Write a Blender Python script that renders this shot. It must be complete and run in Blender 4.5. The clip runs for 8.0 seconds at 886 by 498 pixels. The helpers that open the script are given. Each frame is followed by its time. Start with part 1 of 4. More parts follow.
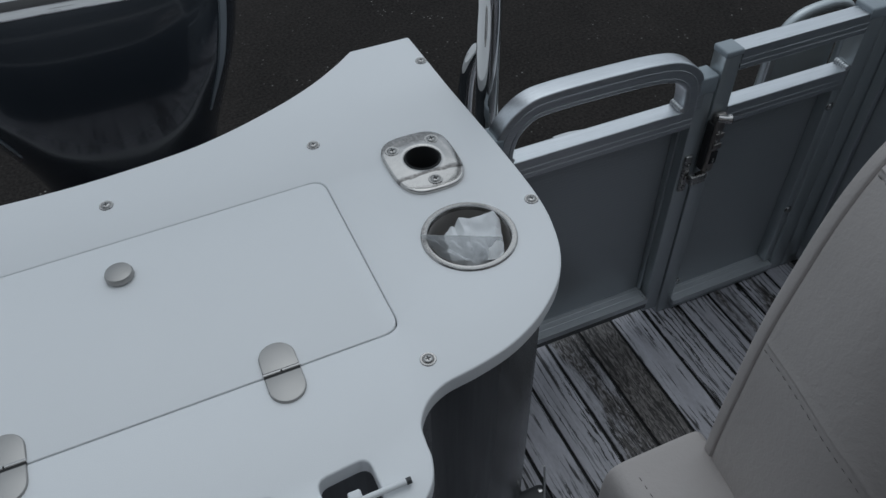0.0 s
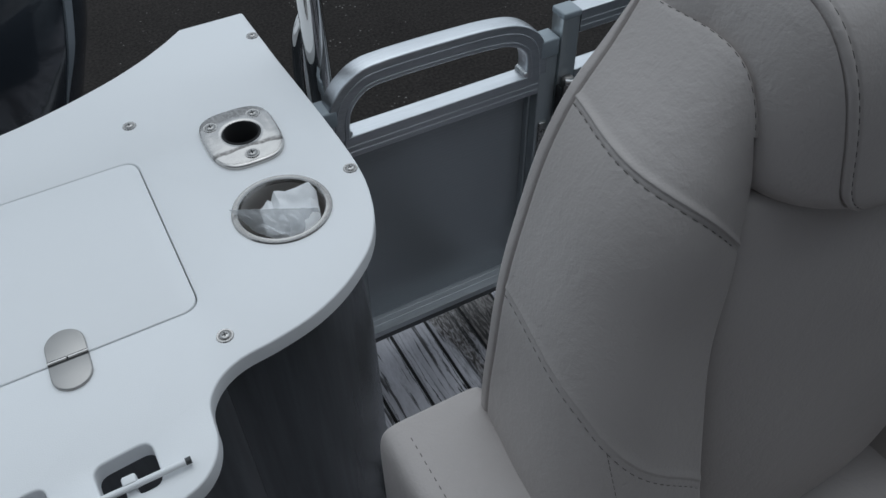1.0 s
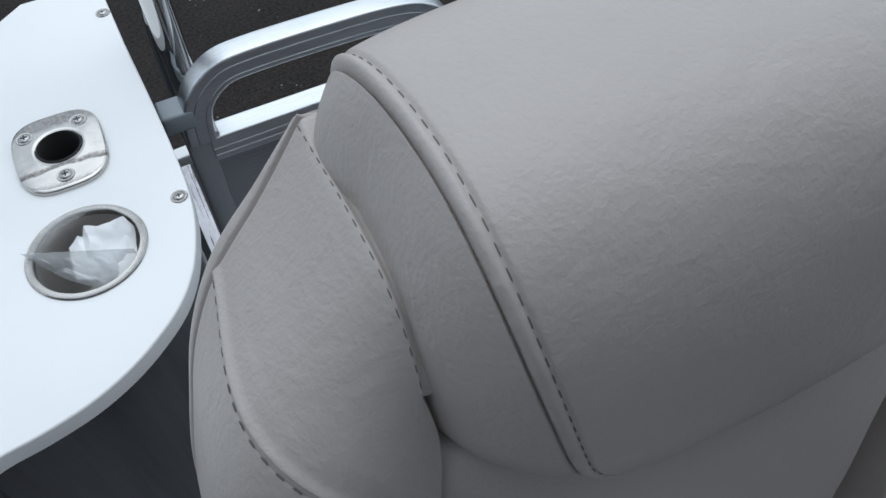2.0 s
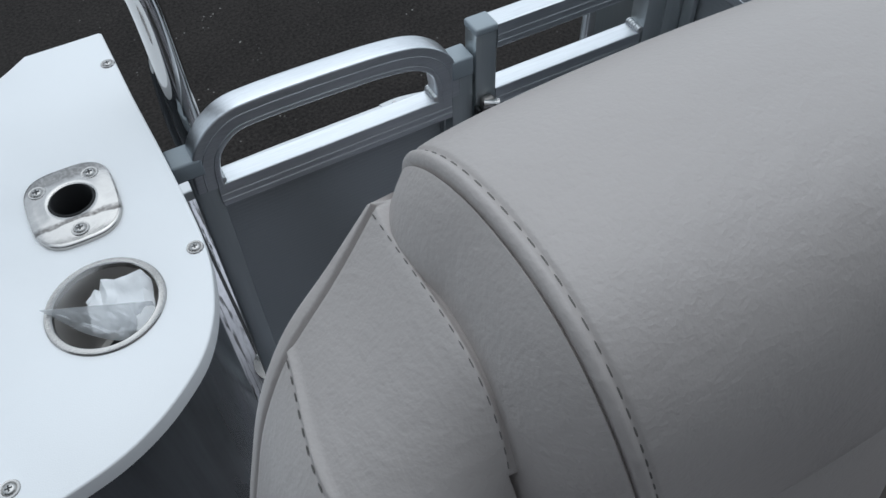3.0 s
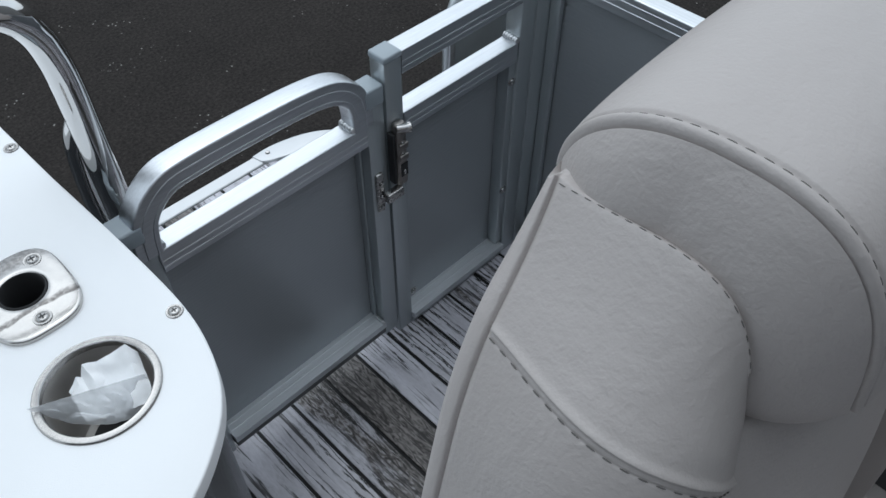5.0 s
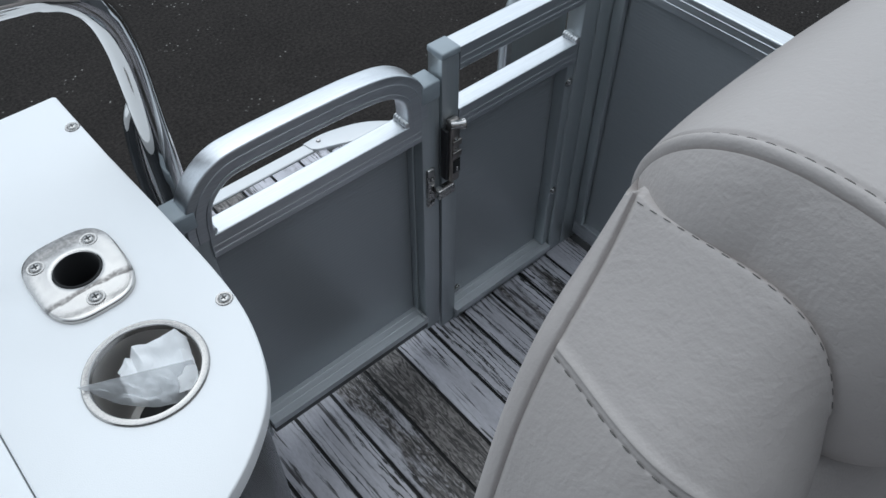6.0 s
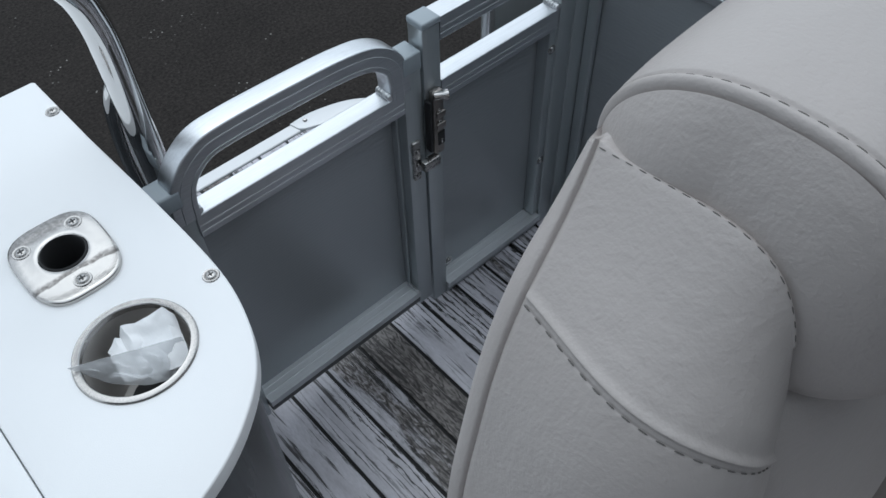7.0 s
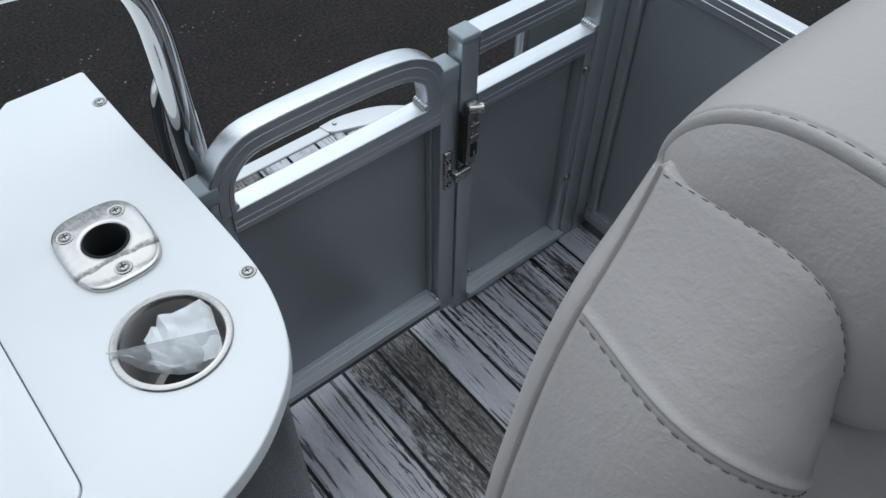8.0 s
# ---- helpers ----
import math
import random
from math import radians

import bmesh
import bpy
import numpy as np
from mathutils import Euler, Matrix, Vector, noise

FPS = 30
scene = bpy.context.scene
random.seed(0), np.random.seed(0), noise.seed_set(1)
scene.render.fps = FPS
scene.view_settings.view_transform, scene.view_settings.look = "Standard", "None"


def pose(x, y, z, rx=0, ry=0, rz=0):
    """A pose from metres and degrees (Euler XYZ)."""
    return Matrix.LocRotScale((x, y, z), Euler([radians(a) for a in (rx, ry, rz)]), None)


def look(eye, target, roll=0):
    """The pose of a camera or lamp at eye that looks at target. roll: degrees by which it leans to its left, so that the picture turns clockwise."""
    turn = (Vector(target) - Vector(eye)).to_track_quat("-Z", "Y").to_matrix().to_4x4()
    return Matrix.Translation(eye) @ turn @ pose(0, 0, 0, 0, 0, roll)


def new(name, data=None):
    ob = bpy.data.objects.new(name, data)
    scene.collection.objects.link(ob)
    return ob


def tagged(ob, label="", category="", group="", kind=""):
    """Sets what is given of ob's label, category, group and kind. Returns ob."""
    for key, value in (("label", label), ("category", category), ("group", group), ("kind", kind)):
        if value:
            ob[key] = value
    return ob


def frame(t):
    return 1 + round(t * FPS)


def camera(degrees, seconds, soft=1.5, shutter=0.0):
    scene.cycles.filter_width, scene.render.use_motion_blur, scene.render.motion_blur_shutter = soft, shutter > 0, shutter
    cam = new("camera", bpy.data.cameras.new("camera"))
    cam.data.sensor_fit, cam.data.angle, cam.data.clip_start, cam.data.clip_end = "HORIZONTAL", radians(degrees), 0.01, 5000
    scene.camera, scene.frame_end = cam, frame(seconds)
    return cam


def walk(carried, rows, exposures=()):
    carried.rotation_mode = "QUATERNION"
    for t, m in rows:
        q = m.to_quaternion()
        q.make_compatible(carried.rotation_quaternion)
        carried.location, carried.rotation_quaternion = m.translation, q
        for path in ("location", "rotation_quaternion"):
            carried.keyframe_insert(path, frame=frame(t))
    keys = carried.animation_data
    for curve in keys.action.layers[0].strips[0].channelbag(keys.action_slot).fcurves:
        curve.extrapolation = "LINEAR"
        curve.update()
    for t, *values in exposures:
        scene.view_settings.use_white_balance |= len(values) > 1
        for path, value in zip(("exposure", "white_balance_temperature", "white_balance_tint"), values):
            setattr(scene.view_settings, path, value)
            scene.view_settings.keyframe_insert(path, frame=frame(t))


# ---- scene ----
cam = camera(58.39, 8.0)
PATH = [
    (0, (-0.3724, -0.7682, 1.2430), (-0.1014, -0.1266, 0.5255), -1.24),
    (0.2, (-0.4096, -0.8146, 1.2691), (-0.0951, -0.1928, 0.5519), 0.48),
    (0.5, (-0.4152, -0.8600, 1.2571), (-0.0484, -0.2485, 0.5561), 2.14),
    (0.7, (-0.3810, -0.8517, 1.2528), (-0.0246, -0.2358, 0.5502), 1.66),
    (1, (-0.2363, -0.8387, 1.2054), (0.0851, -0.2286, 0.4812), -1.16),
    (1.2, (-0.1347, -0.8085, 1.1919), (0.1688, -0.2111, 0.4496), -2.24),
    (1.5, (-0.0415, -0.7617, 1.1768), (0.2052, -0.1662, 0.4123), -3.41),
    (1.8, (0.0081, -0.7438, 1.1734), (0.2397, -0.1690, 0.3885), -5.20),
    (2, (0.0172, -0.7387, 1.1749), (0.2674, -0.1860, 0.3800), -2.86),
    (2.2, (0.0275, -0.7281, 1.1828), (0.2855, -0.1740, 0.3913), -2.78),
    (3.3, (-0.0637, -0.7034, 1.2106), (0.2537, -0.1510, 0.4398), -1.58),
    (3.5, (-0.1246, -0.6886, 1.2220), (0.2570, -0.1622, 0.4622), -0.82),
    (3.8, (-0.1950, -0.6860, 1.2336), (0.2887, -0.2140, 0.4965), 2.80),
    (4, (-0.2043, -0.6774, 1.2266), (0.3015, -0.2091, 0.5020), 3.77),
    (4.2, (-0.2043, -0.6757, 1.2254), (0.3225, -0.2263, 0.5040), 5.33),
    (5.3, (-0.1294, -0.6530, 1.2016), (0.3246, -0.1868, 0.4423), -0.56),
    (5.5, (-0.1354, -0.6486, 1.2036), (0.3158, -0.1848, 0.4411), 0.76),
    (5.8, (-0.1447, -0.6504, 1.2138), (0.2965, -0.1667, 0.4578), -0.52),
    (6, (-0.1436, -0.6454, 1.2040), (0.2859, -0.1507, 0.4484), 0.17),
    (6.2, (-0.1498, -0.6507, 1.2101), (0.2778, -0.1589, 0.4517), -0.73),
    (6.5, (-0.1449, -0.6532, 1.1929), (0.2734, -0.1706, 0.4234), -0.69),
    (7, (-0.1413, -0.6608, 1.1988), (0.2777, -0.1833, 0.4265), -1.85),
    (7.2, (-0.1481, -0.6669, 1.2145), (0.2787, -0.1856, 0.4489), -1.16),
    (7.5, (-0.1458, -0.6628, 1.2215), (0.2781, -0.1724, 0.4600), -1.17),
    (8, (-0.1645, -0.6525, 1.2108), (0.2511, -0.1601, 0.4461), 0.90),
]

# exposure rises as the white top leaves the picture
EXPOSURES = [(t, stops, 5900, 5) for t, stops in ((0.0, -0.66), (0.5, -0.58), (1.0, -0.28), (1.2, -0.12), (1.5, 0.08), (2.0, 0.28), (3.5, 0.09), (4.0, 0.31), (5.5, 0.32), (6.0, 0.29), (8.0, 0.26))]
walk(cam, [(t, look(eye, target, roll)) for t, eye, target, roll in PATH], EXPOSURES)

# ---------------------------------------------------------------- light
world = bpy.data.worlds.new("overcast_sky")
scene.world = world
world.use_nodes = True
wn = world.node_tree.nodes
sky = wn.new("ShaderNodeTexSky")
sky.sky_type, sky.sun_disc = "NISHITA", False
sky.sun_elevation, sky.sun_rotation = radians(70), radians(25)
sky.air_density, sky.dust_density, sky.ozone_density = 1.0, 2.5, 1.0
wn["Background"].inputs["Strength"].default_value = 0.15
grey = wn.new("ShaderNodeHueSaturation")  # cloud takes most of the blue out
grey.inputs["Saturation"].default_value = 0.30
world.node_tree.links.new(sky.outputs["Color"], grey.inputs["Color"])
cloud = wn.new("ShaderNodeMix")  # an even cloud layer under it
cloud.data_type = "RGBA"
cloud.inputs["Factor"].default_value = 0.60
cloud.inputs["B"].default_value = (5.6, 5.8, 6.0, 1)
world.node_tree.links.new(grey.outputs["Color"], cloud.inputs["A"])
world.node_tree.links.new(cloud.outputs["Result"], wn["Background"].inputs["Color"])

sun = new("sun", bpy.data.lights.new("sun", "SUN"))
sun.data.energy, sun.data.angle, sun.data.color = 0.6, radians(70), (1.0, 0.98, 0.95)
sun.matrix_world = look((0.42, 0.90, 2.7), (0, 0, 0))


# ---------------------------------------------------------------- helpers
def thing(name, at, label, category, group="", kind=""):
    ob = new(name)
    ob.empty_display_size = 0.05
    ob.location = at
    return tagged(ob, label, category, group, kind)


def finish(name, bm, material, angle=40):
    bmesh.ops.recalc_face_normals(bm, faces=bm.faces)
    me = bpy.data.meshes.new(name)
    bm.to_mesh(me)
    bm.free()
    me.polygons.foreach_set("use_smooth", [True] * len(me.polygons))
    me.set_sharp_from_angle(angle=radians(angle))
    me.materials.append(material)
    return me


def part(name, bm, material, parent=None, label="", angle=40, at=None):
    """Links a bmesh (or ready mesh) as one mesh object under a thing or a part."""
    me = bm if isinstance(bm, bpy.types.Mesh) else finish(name, bm, material, angle)
    ob = new(name, me)
    if parent is not None:
        ob.parent = parent
        ob.matrix_parent_inverse = parent.matrix_basis.inverted() if parent.data else Matrix.Translation(parent.location).inverted()
    if at is not None:
        ob.matrix_basis = at if isinstance(at, Matrix) else Matrix.Translation(at)
    if label:
        ob["label"] = label
    return ob


def single(name, bm, material, label, category, group="", kind="", angle=40, at=None):
    return tagged(part(name, bm, material, None, "", angle, at), label, category, group, kind)


def block(lo, hi, bevel=0.002, seg=2, bm=None):
    bm = bm or bmesh.new()
    made = bmesh.ops.create_cube(bm, size=1.0)["verts"]
    size = [b - a for a, b in zip(lo, hi)]
    for v in made:
        v.co = Vector([a + (c + 0.5) * s for a, c, s in zip(lo, v.co, size)])
    if bevel:
        edges = list({e for v in made for e in v.link_edges})
        bmesh.ops.bevel(bm, geom=edges, offset=min(bevel, min(size) * 0.45), segments=seg, affect="EDGES", profile=0.5)
    return bm


def lathe(profile, n=32, bm=None, at=(0, 0, 0), closed=False):
    """Turns (radius, height) pairs round the z axis."""
    bm = bm or bmesh.new()
    rings = []
    for r, z in profile:
        if r < 1e-6:
            rings.append([bm.verts.new((at[0], at[1], at[2] + z))])
        else:
            rings.append([bm.verts.new((at[0] + r * math.cos(2 * math.pi * k / n), at[1] + r * math.sin(2 * math.pi * k / n), at[2] + z)) for k in range(n)])
    pairs = list(zip(rings, rings[1:])) + ([(rings[-1], rings[0])] if closed else [])
    for a, b in pairs:
        for k in range(n):
            j = (k + 1) % n
            if len(a) == 1 and len(b) == 1:
                continue
            if len(a) == 1:
                bm.faces.new((a[0], b[j], b[k]))
            elif len(b) == 1:
                bm.faces.new((a[k], a[j], b[0]))
            else:
                bm.faces.new((a[k], a[j], b[j], b[k]))
    return bm


def sweep(path, profile, side, bm=None, cap=True, scale=None):
    """Sweeps a closed profile of (a, b) along a path; b runs along side, a across both."""
    bm = bm or bmesh.new()
    path = [Vector(p) for p in path]
    side = Vector(side).normalized()
    rings = []
    for k, p in enumerate(path):
        d = (path[min(k + 1, len(path) - 1)] - path[max(k - 1, 0)]).normalized()
        across = side.cross(d).normalized()
        own = d.cross(across)
        s = scale[k] if scale else 1.0
        rings.append([bm.verts.new(p + across * a * s + own * b * s) for a, b in profile])
    n = len(profile)
    for r, q in zip(rings, rings[1:]):
        for k in range(n):
            bm.faces.new((r[k], r[(k + 1) % n], q[(k + 1) % n], q[k]))
    if cap:
        bm.faces.new(rings[0][::-1])
        bm.faces.new(rings[-1])
    return bm


def circle(r, n=14):
    return [(r * math.cos(2 * math.pi * k / n), r * math.sin(2 * math.pi * k / n)) for k in range(n)]


def smooth_path(points, per=8):
    """Catmull-Rom through a few control points."""
    p = [Vector(q) for q in points]
    p = [2 * p[0] - p[1]] + p + [2 * p[-1] - p[-2]]
    out = []
    for k in range(1, len(p) - 2):
        for j in range(per):
            t = j / per
            a, b, c, d = p[k - 1 : k + 3]
            out.append(0.5 * (2 * b + (c - a) * t + (2 * a - 5 * b + 4 * c - d) * t * t + (3 * b - a - 3 * c + d) * t**3))
    return out + [p[-2]]


def ease(x, table):
    """A smooth curve through (x, value) pairs."""
    xs = [a for a, _ in table]
    if x <= xs[0]:
        return table[0][1]
    if x >= xs[-1]:
        return table[-1][1]
    k = max(i for i in range(len(xs) - 1) if xs[i] <= x)
    x0, x1 = xs[k], xs[k + 1]
    y0, y1 = table[k][1], table[k + 1][1]
    m0 = (y1 - table[max(k - 1, 0)][1]) / (x1 - xs[max(k - 1, 0)])
    m1 = (table[min(k + 2, len(xs) - 1)][1] - y0) / (xs[min(k + 2, len(xs) - 1)] - x0)
    h = x1 - x0
    t = (x - x0) / h
    return (2 * t**3 - 3 * t * t + 1) * y0 + (t**3 - 2 * t * t + t) * h * m0 + (3 * t * t - 2 * t**3) * y1 + (t**3 - t * t) * h * m1


def grid(fn, nu, nv, bm=None, wrap_u=False):
    """A sheet of quads over fn(u, v), both from 0 to 1."""
    bm = bm or bmesh.new()
    rows = [[bm.verts.new(fn(i / nu, j / nv)) for j in range(nv + 1)] for i in range(nu if wrap_u else nu + 1)]
    for i in range(nu):
        a, b = rows[i], rows[(i + 1) % len(rows)]
        for j in range(nv):
            bm.faces.new((a[j], a[j + 1], b[j + 1], b[j]))
    return bm


def rounded(points, radii, n=6):
    """A closed outline with rounded corners, from corner points and a radius for each."""
    out = []
    for k, (p, r) in enumerate(zip(points, radii)):
        p = Vector(p)
        a, b = Vector(points[k - 1]) - p, Vector(points[(k + 1) % len(points)]) - p
        if r <= 0:
            out.append(p)
            continue
        half = a.angle(b) / 2
        cut = min(r / math.tan(half), a.length * 0.49, b.length * 0.49)
        p0, p1 = p + a.normalized() * cut, p + b.normalized() * cut
        for j in range(n + 1):
            t = j / n
            out.append((1 - t) ** 2 * p0 + 2 * t * (1 - t) * p + t * t * p1)
    return out


def plate(outline, holes, z0, z1, bevel=0.0, bm=None):
    """A flat sheet with holes, from z0 up to z1, its upper edges rounded by bevel."""
    bm = bm or bmesh.new()
    edges, twin = [], {}
    for n, loop in enumerate([outline, *holes]):
        p = [Vector((q[0], q[1])) for q in loop]
        p = [q for k, q in enumerate(p) if (q - p[k - 1]).length > 1e-5]
        area = sum(p[k - 1].cross(p[k]) for k in range(len(p)))
        inward = (1 if area > 0 else -1) * (1 if n == 0 else -1)
        nrm = []
        for k in range(len(p)):
            d0, d1 = (p[k] - p[k - 1]).normalized(), (p[(k + 1) % len(p)] - p[k]).normalized()
            m = Vector((-d0.y - d1.y, d0.x + d1.x))
            m = m.normalized() if m.length > 1e-6 else Vector((-d0.y, d0.x))
            nrm.append(m * inward)
        steps = [(0, z0), (0, z1 - bevel), (0.15, z1 - 0.5 * bevel), (0.5, z1 - 0.15 * bevel), (1.0, z1)] if bevel else [(0, z0), (0, z1)]
        rings = [[bm.verts.new((*(q + m * bevel * s), z)) for q, m in zip(p, nrm)] for s, z in steps]
        for a, b in zip(rings, rings[1:]):
            for k in range(len(p)):
                j = (k + 1) % len(p)
                bm.faces.new((a[k], a[j], b[j], b[k]))
        twin.update(zip(rings[-1], rings[0]))
        for k in range(len(p)):
            edges.append(bm.edges.get((rings[-1][k], rings[-1][(k + 1) % len(p)])))
    made = bmesh.ops.triangle_fill(bm, edges=edges, use_beauty=True, use_dissolve=False)
    for f in [f for f in made["geom"] if isinstance(f, bmesh.types.BMFace)]:
        bm.faces.new([twin[v] for v in f.verts][::-1])
    return bm


# ---------------------------------------------------------------- materials
def material(name, color, rough=0.5, metal=0.0, vary=0.12, scale=6.0, bump=0.0, bump_scale=200.0, stretch=(1, 1, 1), fine=0.0, coat=0.0, detail=4.0):
    """A Principled surface with a broad stain, a fine grain and a relief, all in metres."""
    m = bpy.data.materials.new(name)
    m.use_nodes = True
    n, l = m.node_tree.nodes, m.node_tree.links
    p = n["Principled BSDF"]
    where = n.new("ShaderNodeTexCoord")
    space = n.new("ShaderNodeMapping")
    space.inputs["Scale"].default_value = stretch
    l.new(where.outputs["Object"], space.inputs["Vector"])
    broad = n.new("ShaderNodeTexNoise")
    broad.inputs["Scale"].default_value, broad.inputs["Detail"].default_value = scale, detail
    l.new(space.outputs["Vector"], broad.inputs["Vector"])
    grain = n.new("ShaderNodeTexNoise")
    grain.inputs["Scale"].default_value, grain.inputs["Detail"].default_value = bump_scale, 3.0
    l.new(space.outputs["Vector"], grain.inputs["Vector"])
    mix = n.new("ShaderNodeMix")
    mix.data_type = "RGBA"
    mix.inputs["A"].default_value = (*[c * (1 - vary) for c in color], 1)
    mix.inputs["B"].default_value = (*[min(1, c * (1 + vary)) for c in color], 1)
    both = n.new("ShaderNodeMath")
    both.operation = "MULTIPLY_ADD"
    both.inputs[1].default_value = fine
    l.new(grain.outputs["Fac"], both.inputs[0])
    l.new(broad.outputs["Fac"], both.inputs[2])
    shift = n.new("ShaderNodeMath")
    shift.operation, shift.inputs[1].default_value = "SUBTRACT", fine * 0.5
    l.new(both.outputs[0], shift.inputs[0])
    l.new(shift.outputs[0], mix.inputs["Factor"])
    l.new(mix.outputs["Result"], p.inputs["Base Color"])
    r = n.new("ShaderNodeMapRange")
    r.inputs["To Min"].default_value, r.inputs["To Max"].default_value = max(0.0, rough - 0.08), min(1.0, rough + 0.08)
    l.new(broad.outputs["Fac"], r.inputs["Value"])
    l.new(r.outputs["Result"], p.inputs["Roughness"])
    p.inputs["Metallic"].default_value = metal
    p.inputs["Coat Weight"].default_value = coat
    p.inputs["Coat Roughness"].default_value = 0.08
    if bump:
        b = n.new("ShaderNodeBump")
        b.inputs["Strength"].default_value, b.inputs["Distance"].default_value = bump, 0.002
        l.new(grain.outputs["Fac"], b.inputs["Height"])
        l.new(b.outputs["Normal"], p.inputs["Normal"])
    return m


def vinyl_material():
    """Soft marine vinyl: a pebbled grain, small wrinkles and faint broad pulls."""
    m = material("grey_marine_vinyl", (0.393, 0.361, 0.346), 0.50, vary=0.06, scale=7, bump=0.16, bump_scale=520)
    n, l = m.node_tree.nodes, m.node_tree.links
    where = n.new("ShaderNodeTexCoord")
    last = None
    for scale, detail, bend, strength, depth in ((14.0, 3.0, 1.2, 0.12, 0.008), (70.0, 4.0, 0.7, 0.20, 0.0030), (190.0, 2.0, 0.2, 0.20, 0.0012)):
        t = n.new("ShaderNodeTexNoise")
        t.inputs["Scale"].default_value, t.inputs["Detail"].default_value, t.inputs["Distortion"].default_value = scale, detail, bend
        l.new(where.outputs["Object"], t.inputs["Vector"])
        b = n.new("ShaderNodeBump")
        b.inputs["Strength"].default_value, b.inputs["Distance"].default_value = strength, depth
        l.new(t.outputs["Fac"], b.inputs["Height"])
        if last:
            l.new(last.outputs["Normal"], b.inputs["Normal"])
        last = b
    grain = n["Principled BSDF"].inputs["Normal"].links[0].from_node
    l.new(last.outputs["Normal"], grain.inputs["Normal"])
    return m


def paint_reflections(m, dark, stops, wander):
    """Paints dark reflections into a polished plate's colour: a wavy streak along x and a soft zone, by (y, amount)
    stops.
    """
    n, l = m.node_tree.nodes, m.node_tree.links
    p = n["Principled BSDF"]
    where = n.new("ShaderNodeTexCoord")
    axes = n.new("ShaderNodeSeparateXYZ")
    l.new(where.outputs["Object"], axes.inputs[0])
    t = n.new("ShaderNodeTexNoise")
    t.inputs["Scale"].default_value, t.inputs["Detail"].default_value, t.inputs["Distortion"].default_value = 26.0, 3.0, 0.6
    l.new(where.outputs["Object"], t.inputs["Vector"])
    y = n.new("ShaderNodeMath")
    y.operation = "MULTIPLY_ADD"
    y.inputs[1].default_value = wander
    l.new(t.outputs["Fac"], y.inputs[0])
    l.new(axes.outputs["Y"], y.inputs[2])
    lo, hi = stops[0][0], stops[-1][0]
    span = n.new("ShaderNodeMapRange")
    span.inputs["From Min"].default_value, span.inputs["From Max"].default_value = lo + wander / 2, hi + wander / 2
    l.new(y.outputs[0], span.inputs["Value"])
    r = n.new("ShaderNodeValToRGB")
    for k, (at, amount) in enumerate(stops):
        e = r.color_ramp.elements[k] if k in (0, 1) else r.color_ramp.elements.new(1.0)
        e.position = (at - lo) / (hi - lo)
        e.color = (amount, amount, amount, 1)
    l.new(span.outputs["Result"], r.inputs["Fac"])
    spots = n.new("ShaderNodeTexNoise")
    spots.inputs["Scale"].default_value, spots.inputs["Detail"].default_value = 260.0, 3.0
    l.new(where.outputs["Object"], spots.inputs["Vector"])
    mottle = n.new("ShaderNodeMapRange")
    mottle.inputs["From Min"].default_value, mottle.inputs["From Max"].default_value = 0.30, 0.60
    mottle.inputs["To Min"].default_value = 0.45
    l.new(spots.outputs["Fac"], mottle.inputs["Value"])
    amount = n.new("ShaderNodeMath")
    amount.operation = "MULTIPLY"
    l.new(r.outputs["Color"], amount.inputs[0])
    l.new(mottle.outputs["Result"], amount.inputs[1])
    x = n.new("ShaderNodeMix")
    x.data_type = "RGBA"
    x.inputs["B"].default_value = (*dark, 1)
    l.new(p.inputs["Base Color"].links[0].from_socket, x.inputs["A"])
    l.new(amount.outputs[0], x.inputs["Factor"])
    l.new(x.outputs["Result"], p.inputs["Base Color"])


WHITE = material("white_marine_board", (0.78, 0.79, 0.80), 0.42, vary=0.02, scale=3, bump=0.12, bump_scale=900)
ALU = material("brushed_aluminium_along_x", (0.62, 0.64, 0.665), 0.34, 1.0, vary=0.16, scale=8, bump=0.14, bump_scale=40, stretch=(1, 40, 40), fine=0.9)
ALU_Y = material("brushed_aluminium_along_y", (0.63, 0.65, 0.67), 0.42, 1.0, vary=0.16, scale=8, bump=0.14, bump_scale=40, stretch=(40, 1, 40), fine=0.9)
ALU_Z = material("anodised_aluminium_posts", (0.51, 0.545, 0.56), 0.40, 0.85, vary=0.08, scale=8, bump=0.06, bump_scale=40, stretch=(30, 30, 1), fine=0.3)
LEDGE = material("worn_brushed_aluminium_ledge", (0.74, 0.76, 0.78), 0.62, 0.9, vary=0.14, scale=8, bump=0.14, bump_scale=40, stretch=(1, 40, 40), fine=0.9)
WELD = material("weld_bead", (0.72, 0.73, 0.74), 0.3, 1.0, vary=0.25, scale=120, bump=0.5, bump_scale=300)
CAP = material("grey_plastic_cap", (0.30, 0.34, 0.37), 0.45, vary=0.06, scale=20, bump=0.1, bump_scale=700)
FOOT_SHADE = material("dark_grey_foot_shade", (0.13, 0.135, 0.14), 0.6, vary=0.15, scale=30)
STEEL = material("polished_stainless_steel", (0.50, 0.49, 0.48), 0.15, 1.0, vary=0.06, scale=25, bump=0.02, bump_scale=60)
FLANGE = material("worn_steel_painted_reflections", (0.50, 0.485, 0.47), 0.20, 1.0, vary=0.14, scale=60, bump=0.10, bump_scale=90)
# reflected dark surroundings, painted into the plate as a streak and a rear zone
paint_reflections(FLANGE, (0.10, 0.092, 0.088), ((-0.105, 0.0), (-0.0755, 0.0), (-0.0740, 1.0), (-0.0705, 0.75), (-0.0670, 0.0), (-0.0150, 0.0), (-0.0080, 0.62), (0.020, 0.70)), 0.016)
